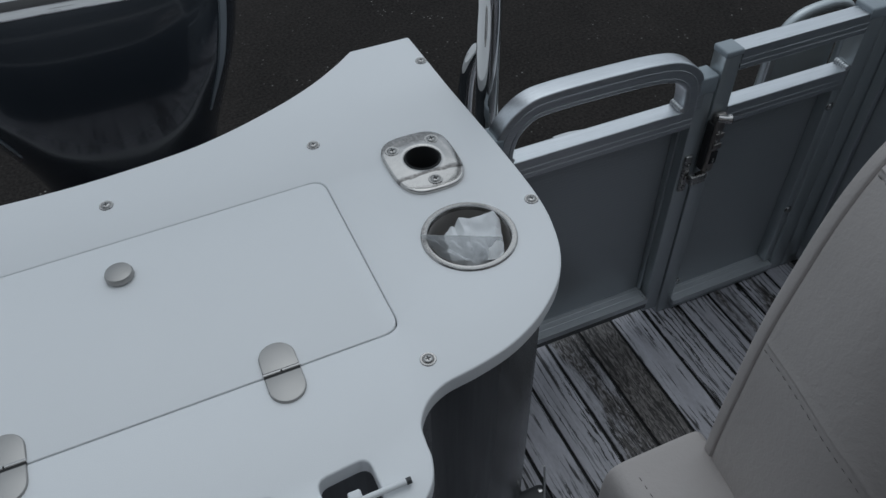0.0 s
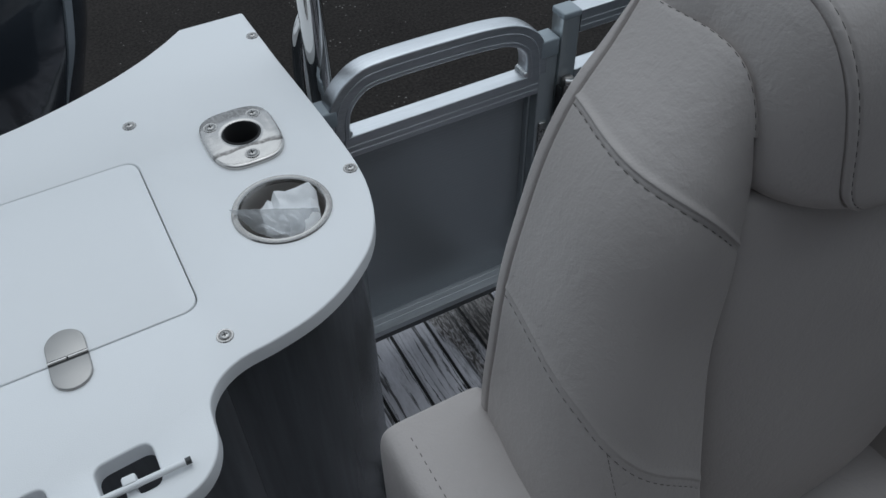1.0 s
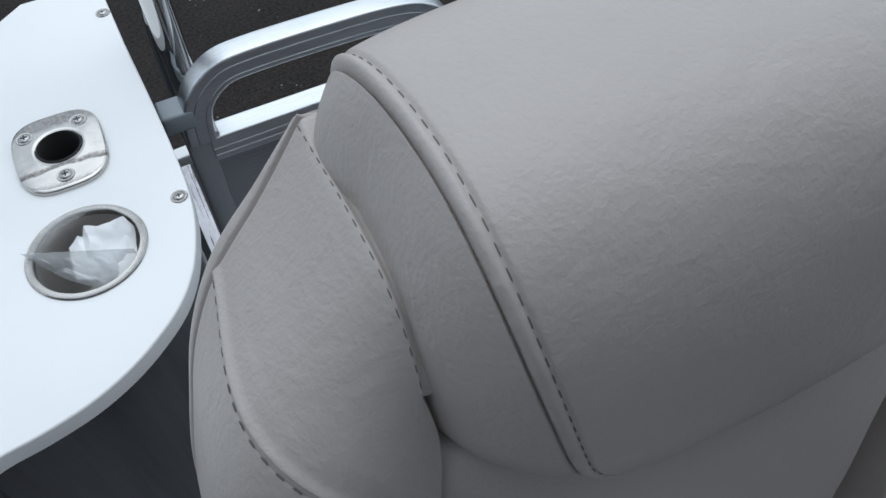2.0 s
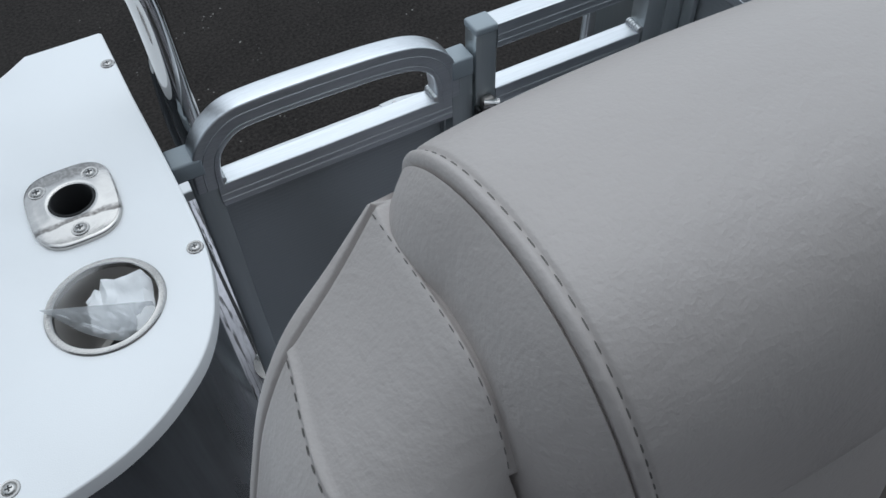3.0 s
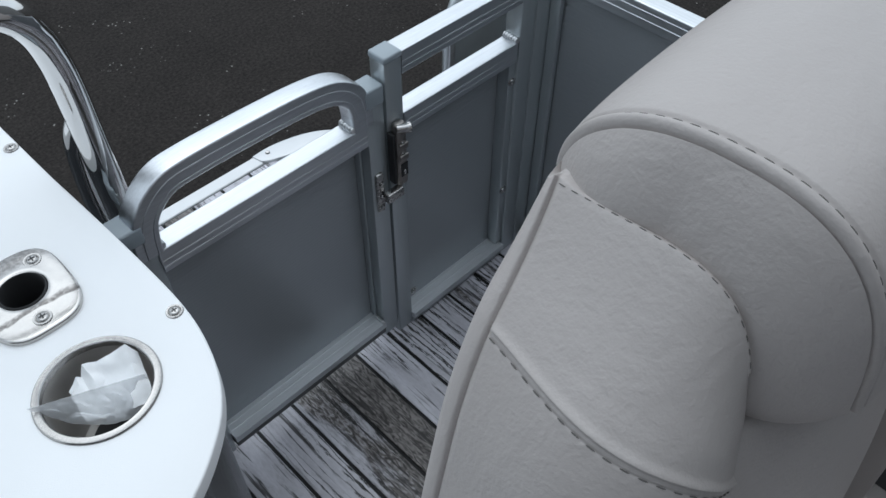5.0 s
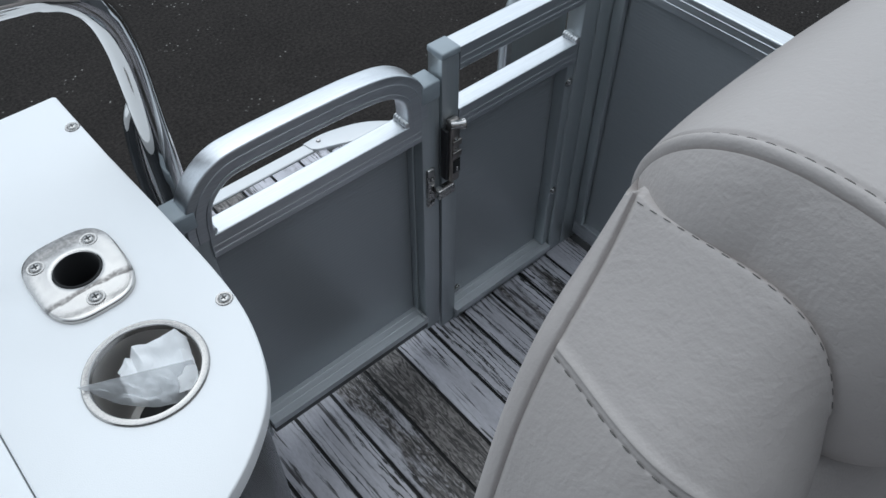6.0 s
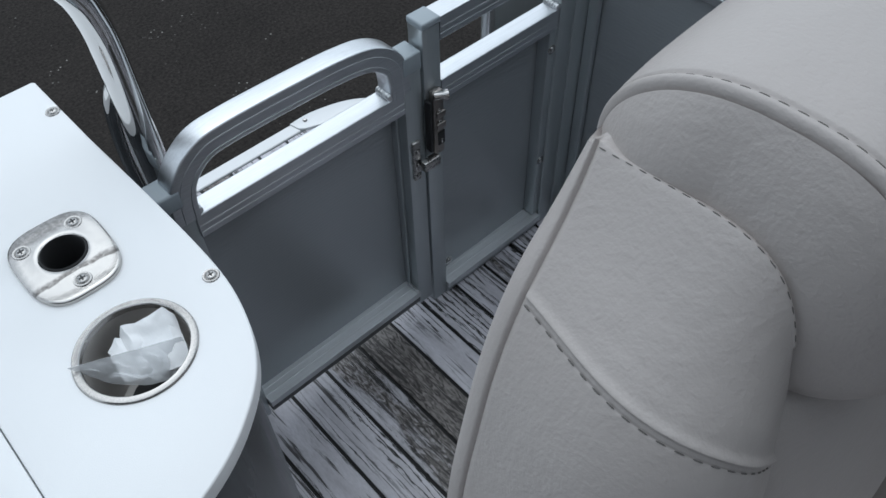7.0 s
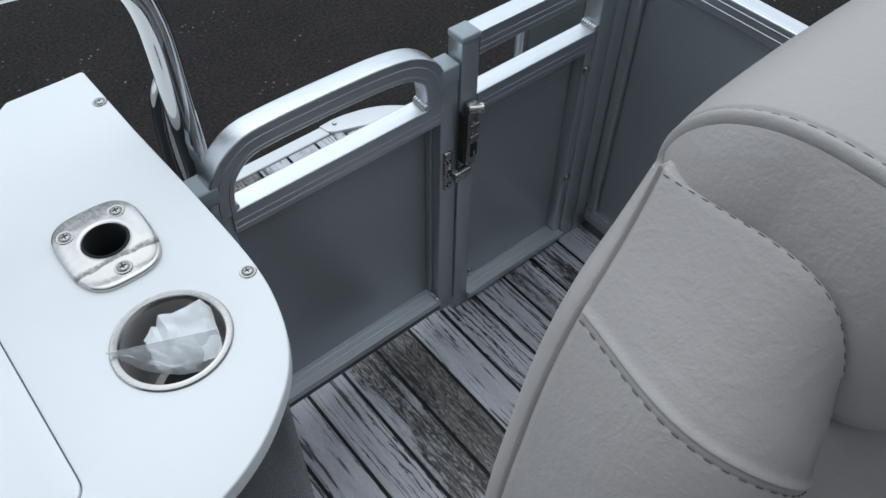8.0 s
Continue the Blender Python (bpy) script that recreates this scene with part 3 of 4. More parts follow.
def fence_aft():
    ob = thing("fence_panel", (0.57, 0.016, 0.0), "aluminium stern fence section with grey ribbed panel", "fence", "boat fence sections")
    yc = RAIL / 2
    part("post", block((0.414, 0.0, 0.0), (0.446, TUBE, 0.596), 0.003), ALU_Z, ob)
    cap(0.430, 0.596, ob)
    rail([(0.446, yc, 0.5792), (0.694, yc, 0.5792)], ALU, ob, "top_rail")
    rail([(0.446, yc, 0.4765), (0.690, yc, 0.4765)], ALU, ob, "middle_rail")
    part("bottom_rail", ledge(0.446, 0.690, 0.0148, 0.0285, 0.0282), LEDGE, ob, angle=16)
    part("sill", block((0.446, -0.002, 0.0), (0.690, 0.026, 0.0144), 0.002), ALU_Z, ob)
    part("panel", block((0.446, 0.0285, 0.0255), (0.690, 0.0330, 0.482), 0.0), PANEL, ob)
    part("end_flange", block((0.678, 0.004, 0.030), (0.694, 0.0283, 0.4580), 0.002), ALU_Z, ob)
    part("post", block((0.694, 0.0, 0.0), (0.728, TUBE + 0.002, 0.602), 0.003), ALU_Z, ob)
    part("corner_cap", block((0.690, -0.003, 0.586), (0.792, TUBE + 0.006, 0.606), 0.004, 3), CAP, ob, "grey plastic cap")
    weld((0.690, yc, 0.497), ob)
    for x, z in ((0.686, 0.420), (0.686, 0.176), (0.476, 0.041)):
        bolt(x, 0.0035 if x > 0.6 else 0.0280, z, ob)
    latch = part("latch_body", block((0.4175, -0.0155, 0.376), (0.4385, 0.0, 0.494), 0.0080, 5), BRONZE, ob, "stainless slam latch with knob")
    part("latch_backing", block((0.4125, -0.012, 0.384), (0.4180, 0.002, 0.478), 0.002), BLACK, latch)
    knob = Matrix.Translation((0.431, -0.016, 0.486)) @ Matrix.Rotation(radians(95), 4, "Y") @ Matrix.Rotation(radians(25), 4, "X")
    bm = lathe([(0.0, 0.011), (0.006, 0.0106), (0.0078, 0.009), (0.0078, 0.003), (0.0062, 0.001), (0.0062, -0.012), (0.0, -0.013)], 16)
    bmesh.ops.transform(bm, matrix=knob, verts=bm.verts)
    part("latch_knob", bm, STEEL, latch)
    part("latch_slot", block((0.4225, -0.0166, 0.397), (0.4350, -0.0150, 0.421), 0.0), BLACK, latch)
    part("latch_pin", block((0.4265, -0.0185, 0.400), (0.4300, -0.0150, 0.409), 0.0012), STEEL, latch)
    for z in (0.428, 0.449):
        part("latch_lug", block((0.4195, -0.0190, z), (0.4365, -0.0150, z + 0.011), 0.003, 3), BRONZE, latch)
    for z in (0.440, 0.460):
        part("rivet", BOLT, STEEL, latch, at=Matrix.Translation((0.427, -0.016, z)) @ TURN_FRONT @ Matrix.Scale(0.5, 4))


fence_aft()


def fence_side():
    ob = thing("fence_panel", (0.735, -1.0, 0.0), "aluminium side fence section with grey ribbed panel", "fence", "boat fence sections")
    xc = 0.775
    rail([(xc, -0.002, 0.5838), (xc, -2.2, 0.5838)], ALU_Y, ob, "top_rail", side=(1, 0, 0), lines=(0.0045, -0.008))
    rail([(xc, -0.002, 0.034), (xc, -2.2, 0.034)], ALU_Y, ob, "bottom_rail", side=(1, 0, 0), lines=(0.0045, -0.008))
    part("post", block((0.7285, -0.001, 0.0), (0.790, TUBE + 0.001, 0.600), 0.003), ALU_Z, ob)
    part("panel", block((xc - 0.003, -2.2, 0.05), (xc + 0.003, -0.012, 0.572), 0.0), PANEL, ob)
    part("end_flange", block((xc - 0.016, -0.022, 0.05), (xc - 0.006, -0.002, 0.57), 0.002), ALU_Z, ob)
    for y in (-0.75, -1.5, -2.2):
        part("post", block((xc - 0.015, y - 0.016, 0.0), (xc + 0.015, y + 0.016, 0.568), 0.003), ALU_Z, ob)


fence_side()

# ---------------------------------------------------------------- stern console with white top


def console_outline(inset=0.0):
    """The top's rim: concave behind for the motor, a full round at the corner, a bight and a rounded nose."""
    pts = [(-1.10, 0.235), (-1.00, 0.240), (-0.915, 0.217), (-0.80, 0.150), (-0.66, 0.105), (-0.52, 0.095), (-0.383, 0.105), (-0.306, 0.122), (-0.22, 0.155), (-0.162, 0.186), (-0.118, 0.217)]
    out = [Vector((*p, 0)) for p in smooth_path([(*p, 0) for p in pts], 5)]
    out += [Vector((-0.091, 0.240, 0)), Vector((-0.030, 0.2405, 0)), Vector((0.001, 0.241, 0)), Vector((0.004, 0.238, 0))]
    out += smooth_path([(0.006, 0.10, 0), (0.010, -0.02, 0), (0.0115, -0.12, 0), (0.009, -0.175, 0), (0.001, -0.217, 0), (-0.012, -0.254, 0), (-0.032, -0.286, 0), (-0.060, -0.312, 0), (-0.090, -0.332, 0), (-0.125, -0.347, 0), (-0.165, -0.356, 0), (-0.200, -0.361, 0), (-0.224, -0.373, 0), (-0.239, -0.392, 0), (-0.2425, -0.412, 0), (-0.2440, -0.430, 0), (-0.2520, -0.450, 0), (-0.268, -0.466, 0), (-0.290, -0.4735, 0), (-0.310, -0.4740, 0)], 4)
    return out


def slot_outline(x):
    """A rod slot open to the front: a rounded bay with a tongue at one side."""
    y0 = -0.474
    c = rounded([(x - 0.0210, y0), (x - 0.0190, -0.440), (x - 0.0215, -0.409), (x + 0.0290, -0.4045), (x + 0.0300, -0.4505), (x + 0.0080, -0.4505), (x + 0.0080, -0.4385), (x - 0.0005, -0.4385), (x - 0.0010, y0)], [0, 0.02, 0.011, 0.011, 0.013, 0.009, 0.002, 0.003, 0], 5)
    return c


def circle_at(x, y, r, n=40):
    return [(x + r * math.cos(-2 * math.pi * k / n), y + r * math.sin(-2 * math.pi * k / n)) for k in range(n)]


CUP = (-0.094, -0.187)
ROD = (-0.0915, -0.043)
SLOTS = (-0.326, -0.414, -0.502, -0.590)


def console():
    ob = thing("stern_console", (-0.5, -0.1, 0.0), "boat stern console with white board top and grey body", "console")
    rim = [(p.x, p.y) for p in console_outline()]
    front = []
    for x in SLOTS:
        front += [(p.x, p.y) for p in slot_outline(x)][::-1]
    lid = rounded([(-0.217, -0.022), (-0.2145, -0.2815), (-0.80, -0.2875), (-0.80, -0.035)], [0.020, 0.020, 0.02, 0.02], 8)
    lid = [(p.x, p.y) for p in lid]
    rim = rim + front + [(-0.66, -0.474), (-1.15, -0.474), (-1.15, 0.2)]
    top = plate(rim, [circle_at(*CUP, 0.0497), circle_at(*ROD, 0.0235, 24), lid], H - 0.019, H, 0.0022)
    part("top", top, WHITE, ob, "white marine board top", angle=35)
    inner = [(a + (0.0011 if a < -0.5 else -0.0011), b + (0.0011 if b < -0.15 else -0.0011)) for a, b in lid]
    hatch = part("hatch_lid", plate(inner, [], H - 0.018, H, 0.0010), WHITE, ob, "white lid panel", angle=35)
    part("lid_backing", block((-0.815, -0.30, H - 0.026), (-0.20, -0.010, H - 0.0195), 0), PLASTIC, ob)
    # finger knob
    bm = lathe([(0.0, 0.0085), (0.010, 0.0083), (0.0143, 0.0070), (0.0155, 0.0045), (0.0155, 0.0), (0.0, 0.0)], 32)
    part("finger_knob", bm, SATIN, hatch, "flat satin steel knob", at=(-0.470, -0.0855, H + 0.0015))
    for hx in (-0.342, -0.598):
        hinge = part("hinge", hinge_leaf(0.0375), SATIN, ob, "satin steel covered hinge", at=(hx, -0.2835, H))
        place = (hx, -0.2835, H)
        part("hinge_leaf", hinge_leaf(-0.0375), SATIN, hinge, at=place)
        part("knuckle", block((-0.0185, -0.0035, -0.001), (0.0185, 0.0005, 0.0022), 0.0008), BLACK, hinge, at=place)
        pin = bmesh.new()
        sweep([(-0.0185, 0.0015, 0.0025), (-0.001, 0.0015, 0.0025)], circle(0.0018, 8), (0, 0, 1), pin)
        sweep([(0.0005, 0.0015, 0.0025), (0.0185, 0.0015, 0.0025)], circle(0.0018, 8), (0, 0, 1), pin)
        part("pin", pin, STEEL, hinge, at=place)
    for x, y in ((-0.0042, 0.1715), (-0.2075, 0.0475), (-0.469, 0.041), (0.0, -0.162), (-0.205, -0.328)):
        small = Matrix.Translation((x, y, H)) @ Matrix.Scale(0.84, 4)
        screw = part("screw", SCREW, STEEL, ob, at=small)
        part("screw_recess", CROSS, BLACK, screw, at=small)
    body = [(p.x, p.y) for p in console_outline()]
    ring = []
    centre = Vector((-0.42, -0.05))
    for k, (x, y) in enumerate(body):
        v = Vector((x, y))
        d = Vector(body[(k + 1) % len(body)]) - Vector(body[k - 1])
        nrm = Vector((d.y, -d.x)).normalized()
        if nrm.dot(v - centre) > 0:
            nrm = -nrm
        ring.append(v + nrm * 0.016)
    keep = [p for p in ring if p.y > -0.352 or p.x > -0.20]
    side = keep + [Vector((-0.222, -0.372)), Vector((-0.255, -0.395)), Vector((-0.280, -0.400)), Vector((-1.13, -0.400)), Vector((-1.13, 0.2))]
    bm = bmesh.new()
    lo = [bm.verts.new((p.x, p.y, 0.0)) for p in side]
    hi = [bm.verts.new((p.x, p.y, H - 0.019)) for p in side]
    for k in range(len(side)):
        j = (k + 1) % len(side)
        bm.faces.new((lo[k], lo[j], hi[j], hi[k]))
    part("body", bm, BODY, ob, "dark grey curved body sheet", angle=30)
    # rod-keeper bar across the slots
    part("keeper_bar", sweep([(-0.275, -0.4445, H + 0.006), (-0.70, -0.4475, H + 0.006)], circle(0.0030, 10), (0, 0, 1)), WHITE, ob, "thin pale keeper rod")
    part("bar_tip", sweep([(-0.2705, -0.4445, H + 0.006), (-0.2752, -0.4445, H + 0.006)], circle(0.0032, 10), (0, 0, 1)), PLASTIC, ob)
    for x in SLOTS:
        part("bar_clip", block((x - 0.0005, -0.4440, H - 0.003), (x + 0.0115, -0.4350, H + 0.010), 0.002), WHITE, ob)
    return ob


def hinge_leaf(reach):
    """One half-oval cover of a hinge, from the knuckle out."""
    w = 0.0185
    pts = [(-w, 0.002 if reach > 0 else -0.003), (w, 0.002 if reach > 0 else -0.003)]
    n = 14
    arc = [(w * math.cos(math.pi * k / n), (0.0185 if reach > 0 else -0.0185) + (abs(reach) - 0.0185) * math.sin(math.pi * k / n) * (1 if reach > 0 else -1)) for k in range(n + 1)]
    return plate(pts + arc, [], 0.0, 0.0032, 0.0014)


def cross_recess():
    bm = bmesh.new()
    block((-0.0034, -0.0008, 0.0024), (0.0034, 0.0008, 0.0031), 0, bm=bm)
    block((-0.0008, -0.0034, 0.0024), (0.0008, 0.0034, 0.00315), 0, bm=bm)
    return finish("screw_recess", bm, BLACK)


SCREW = finish("screw", lathe([(0.0, 0.0030), (0.0040, 0.0029), (0.0056, 0.0022), (0.0064, 0.0010), (0.0068, 0.0003), (0.0076, 0.0012), (0.0096, 0.0013), (0.0103, 0.0)], 24), SCREWM)
CROSS = cross_recess()
console()


def cup_holder():
    ob = thing("cup_holder", (*CUP, H - 0.09), "stainless steel drop-in cup holder with rolled rim", "cup holder")
    x, y = CUP
    rim = lathe([(0.0478, H - 0.004), (0.0484, H + 0.0012), (0.0493, H + 0.0020), (0.0515, H + 0.0017), (0.0545, H + 0.0020), (0.0556, H + 0.0012), (0.0560, H + 0.0001)], 64, at=(x, y, 0))
    part("rim", rim, RIMM, ob)
    part("cup", lathe([(0.0484, H + 0.001), (0.0475, H - 0.03), (0.0450, H - 0.082), (0.040, H - 0.088), (0.0, H - 0.088)], 64, at=(x, y, 0)), CUPM, ob)
    part("drain_mat", lathe([(0.030, H - 0.0875), (0.030, H - 0.084), (0.0, H - 0.084)], 24, at=(x, y, 0)), BLACK, ob)


cup_holder()


def rod_holder():
    ob = thing("rod_holder", (*ROD, H), "polished stainless flange socket with three screws", "rod holder")
    cx, cy = ROD[0] - 0.0005, ROD[1] - 0.003
    n = 72

    def egg(s, k):
        a = 2 * math.pi * k / n
        c, q = math.cos(a), math.sin(a)
        e = 2 / 3.2
        wide = 0.0452 * (1.0 + 0.06 * q)
        return cx + s * wide * math.copysign(abs(c) ** e, c), cy + s * 0.0570 * math.copysign(abs(q) ** e, q)

    def ring_at(k, t, z):
        a = 2 * math.pi * k / n
        ox, oy = egg(1.0, k)
        ix, iy = ROD[0] + 0.0235 * math.cos(a), ROD[1] + 0.0235 * math.sin(a)
        return Vector((ix + (ox - ix) * t, iy + (oy - iy) * t, H + z))

    levels = [(0.0, -0.06), (0.0, 0.0066), (0.04, 0.0074), (0.16, 0.0073), (0.30, 0.0066), (0.60, 0.0063), (0.90, 0.0057), (0.965, 0.0051), (0.99, 0.0042), (1.0, 0.0030), (1.0, 0.0)]
    bm = bmesh.new()
    rows = [[bm.verts.new(ring_at(k, t, z)) for k in range(n)] for t, z in levels]
    for a, b in zip(rows, rows[1:]):
        for k in range(n):
            j = (k + 1) % n
            bm.faces.new((a[k], a[j], b[j], b[k]))
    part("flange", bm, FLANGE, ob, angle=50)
    part("socket_liner", lathe([(0.0232, H + 0.007), (0.0218, H + 0.0082), (0.0205, H + 0.0065), (0.0195, H - 0.10), (0.0, H - 0.10)], 36, at=(*ROD, 0)), BLACK, ob, "black socket liner")
    for x, y in ((-0.1215, -0.015), (-0.0665, -0.0125), (-0.0925, -0.0865)):
        screw = part("screw", SCREW, STEEL, ob, at=Matrix.Translation((x, y, H + 0.0060)) @ Matrix.Scale(0.9, 4))
        part("screw_recess", CROSS, BLACK, screw, at=Matrix.Translation((x, y, H + 0.0059)))


rod_holder()


def paper_packet():
    """A crumpled folded packet leaning on the far wall of the cup, its upper edge uneven."""
    low_left, low_right = Vector((-0.116, -0.186, H - 0.034)), Vector((-0.060, -0.212, H - 0.030))
    rise = ((-0.112, -0.154, -0.024), (-0.101, -0.150, -0.015), (-0.097, -0.152, -0.020), (-0.090, -0.149, -0.007), (-0.079, -0.155, -0.008), (-0.067, -0.160, -0.004), (-0.054, -0.164, 0.003), (-0.050, -0.172, -0.006))
    top = [Vector((x, y, H + z)) for x, y, z in rise]

    def sheet(u, v):
        f = u * (len(top) - 1)
        k = min(int(f), len(top) - 2)
        p = low_left.lerp(low_right, u).lerp(top[k].lerp(top[k + 1], f - k), v)
        q = Vector((u * 4.0, v * 3.0, 3.3))
        fold = 0.0070 * abs(noise.noise(q * 0.7)) + 0.0030 * abs(noise.noise(q * 1.7)) + 0.0006 * noise.noise(q * 4)
        return p + Vector((0.0010 * noise.noise(q * 1.3), -0.6 * fold, 0.6 * fold))

    bm = grid(sheet, 28, 16)
    bmesh.ops.triangulate(bm, faces=bm.faces[:])
    bmesh.ops.solidify(bm, geom=bm.faces[:], thickness=0.0025)
    single("paper_packet", bm, PAPER, "crumpled white paper packet in the cup holder", "paper", angle=28)


paper_packet()


def zip_bag():
    """A clear zip bag lying across the front of the cup, its upper edge over the rim at one side."""
    a, b = Vector((-0.1480, -0.1710, H + 0.009)), Vector((-0.0560, -0.1960, H - 0.010))

    def sheet(u, v):
        q = Vector((u * 4.6, v * 1.7, 1.0))
        p = a.lerp(b, u)
        down = Vector((0.002 + 0.014 * (1 - u), -0.026 * (0.25 + 2.2 * u * (1 - u)), -0.034))
        wrinkle = (0.010 * abs(noise.noise(q * 1.1)) + 0.004 * abs(noise.noise(q * 2.2)) + 0.0008 * noise.noise(q * 5)) * min(1.0, 0.25 + 1.5 * v)
        return p + down * v + Vector((0.3 * wrinkle, -0.5 * wrinkle, wrinkle - 0.006 * math.sin(u * math.pi) * v))

    bm = grid(sheet, 48, 28)
    bmesh.ops.triangulate(bm, faces=bm.faces[:])
    bmesh.ops.solidify(bm, geom=bm.faces[:], thickness=0.0005)
    single("zip_bag", bm, BAG, "clear plastic zip bag stuffed in the cup holder", "bag", angle=30)


zip_bag()

# ---------------------------------------------------------------- polished tow bar beside the console


def grab_rail():
    ob = thing("tow_bar", (0.054, 0.08, 0.0), "mirror-polished stainless tow bar arching over the motor", "tow bar")
    x, y = 0.0540, 0.069
    rise = [(x, y, 0.0), (x, y, 0.30), (x, y, 0.58), (x, y, 0.66), (0.0535, 0.067, 0.712), (0.0500, 0.062, 0.750), (0.0410, 0.052, 0.787), (0.0250, 0.040, 0.817), (0.000, 0.036, 0.835), (-0.05, 0.040, 0.843)]
    over = [(-0.30, 0.070, 0.847), (-0.585, 0.080, 0.850)]
    far = [(-1.17 - a, b, c) for a, b, c in (rise + over[:1])[::-1]]
    part("arch_tube", sweep(smooth_path(rise + over + far, 10), circle(0.0165, 28), (0, 1, 0.02)), CHROME, ob, angle=80)
    for flip in (0, 1):
        leg = [(0.050, 0.106, 0.0), (0.048, 0.110, 0.40), (0.0435, 0.119, 0.48), (0.043, 0.1215, 0.54), (0.047, 0.114, 0.610), (0.0525, 0.092, 0.655), (x, y + 0.004, 0.672)]
        leg = [(-1.17 - a, b, c) if flip else (a, b, c) for a, b, c in leg]
        part("brace_tube", sweep(smooth_path(leg, 8), circle(0.0115, 20), (1, 0, 0)), CHROME, ob, angle=80)
        part("flange", lathe([(0.017, 0.0), (0.040, 0.0), (0.040, 0.004), (0.020, 0.008), (0.017, 0.012)], 24, closed=True), STEEL, ob, at=(-1.17 - x if flip else x, y, 0.0))


grab_rail()

# ---------------------------------------------------------------- outboard motor behind the console


def outboard():
    ob = thing("outboard_motor", (-0.465, 0.82, GROUND), "large gloss black outboard motor behind the console", "outboard motor")
    cx, cy = -0.465, 0.82
    girth = [(-0.05, 0.16), (0.15, 0.195), (0.30, 0.248), (0.40, 0.285), (0.53, 0.310), (0.66, 0.30), (0.75, 0.25), (0.80, 0.15)]
    e = 2 / 2.7

    def hull(u, v):
        a = 2 * math.pi * u
        c, s = math.cos(a), math.sin(a)
        z = -0.05 + 0.85 * v
        w = ease(z, girth)
        x = cx + w * math.copysign(abs(c) ** e, c)
        y = cy + 0.86 * w * math.copysign(abs(s) ** e, s)
        if s < 0:  # the front rolls back towards the crown
            y += 1.2 * max(0.0, z - 0.26) ** 2 * -s
        return Vector((x, y, z))

    cowl = part("cowl", grid(hull, 72, 40, wrap_u=True), COWL, ob, "gloss black engine cowl", angle=50)
    part("cowl_crown", lathe([(0.14, 0.0), (0.12, 0.010), (0.07, 0.018), (0.0, 0.02)], 32, at=(cx, cy + 0.06, 0.792)), COWL, cowl)
    for flip in (1, -1):
        strip, thin = [], []
        for k in range(25):
            z = 0.280 + 0.42 * k / 24
            p = hull(-0.1275 + 0.10 * (z - 0.28), (z + 0.05) / 0.85)
            strip.append(Vector((cx + flip * (p.x - cx), p.y, p.z)))
            thin.append(min(1.0, 0.30 + k / 10))
        part("side_trim", sweep(strip, [(-0.004, -0.009), (0.004, -0.009), (0.004, 0.009), (-0.004, 0.009)], (flip * 0.75, 0.66, 0), scale=thin), COWL_TRIM, cowl, "silver trim strip")
    part("midsection", block((cx - 0.10, cy - 0.12, -0.75), (cx + 0.10, cy + 0.18, 0.02), 0.04, 4), COWL, ob)
    part("transom_bracket", block((cx - 0.13, cy - 0.24, -0.45), (cx + 0.13, cy - 0.08, 0.02), 0.02, 3), PLASTIC, ob)
    part("gearcase", block((cx - 0.05, cy - 0.2, GROUND), (cx + 0.05, cy + 0.25, -0.72), 0.03, 4), COWL, ob)


outboard()

# ---------------------------------------------------------------- boarding ladder outside the aft fence


def ladder():
    ob = thing("boarding_ladder", (0.90, 0.33, 0.0), "folded aluminium boarding ladder with arched handrails", "ladder")
    y = 0.30
    hoop = smooth_path([(0.842, y, 0.0), (0.842, y, 0.26), (0.850, y, 0.335), (0.880, y, 0.382), (0.93, y, 0.398), (1.0, y, 0.395), (1.04, y, 0.36), (1.05, y, 0.28), (1.05, y, 0.0)], 6)
    part("handrail", sweep(hoop, circle(0.013, 14), (0, 1, 0)), ALU_Z, ob)
    part("side_bar", block((0.826, y - 0.02, 0.0), (0.842, y - 0.012, 0.315), 0.002), ALU, ob)
    part("back_panel", block((0.862, y + 0.004, 0.05), (1.03, y + 0.010, 0.345), 0.002), ALU_Z, ob)
    part("step", block((0.86, y - 0.10, 0.02), (1.04, y, 0.05), 0.006), ALU_Z, ob)
    part("mount_plate", block((0.78, y - 0.10, -0.06), (1.08, y + 0.08, 0.0), 0.004), ALU_Z, ob)


ladder()
# ---------------------------------------------------------------- captain's chair
CHAIR_X = 0.190  # its middle
BACK_Y = -0.531  # the piped edge at the rear of the bolsters, at shoulder height
LEAN = 0.064  # how far the back leans, per metre of height
SHOULDER = smooth_path([(0.0593, 0, 0.9817), (0.0378, 0, 0.9575), (0.0133, 0, 0.931), (-0.0054, 0, 0.8968), (-0.019, 0, 0.8563), (-0.0328, 0, 0.8055), (-0.042, 0, 0.7439), (-0.0506, 0, 0.6526), (-0.0516, 0, 0.440)], 24)
FRONT_Z = [(0.0, 0.951), (0.06, 0.9327), (0.125, 0.9127), (0.25, 0.8816), (0.375, 0.845), (0.5, 0.7963), (0.625, 0.7324), (0.75, 0.6583), (0.875, 0.5747), (1.0, 0.420)]
FRONT_Y = [(0.42, -0.7176), (0.55, -0.7151), (0.64, -0.703), (0.72, -0.680), (0.80, -0.6583), (0.863, -0.6495), (0.897, -0.6405), (0.930, -0.6325), (0.945, -0.6294)]
INNER_X = [(0.0, 0.0563), (0.1, 0.0594), (0.25, 0.0538), (0.5, 0.0454), (0.75, 0.0412), (1.0, 0.0403)]
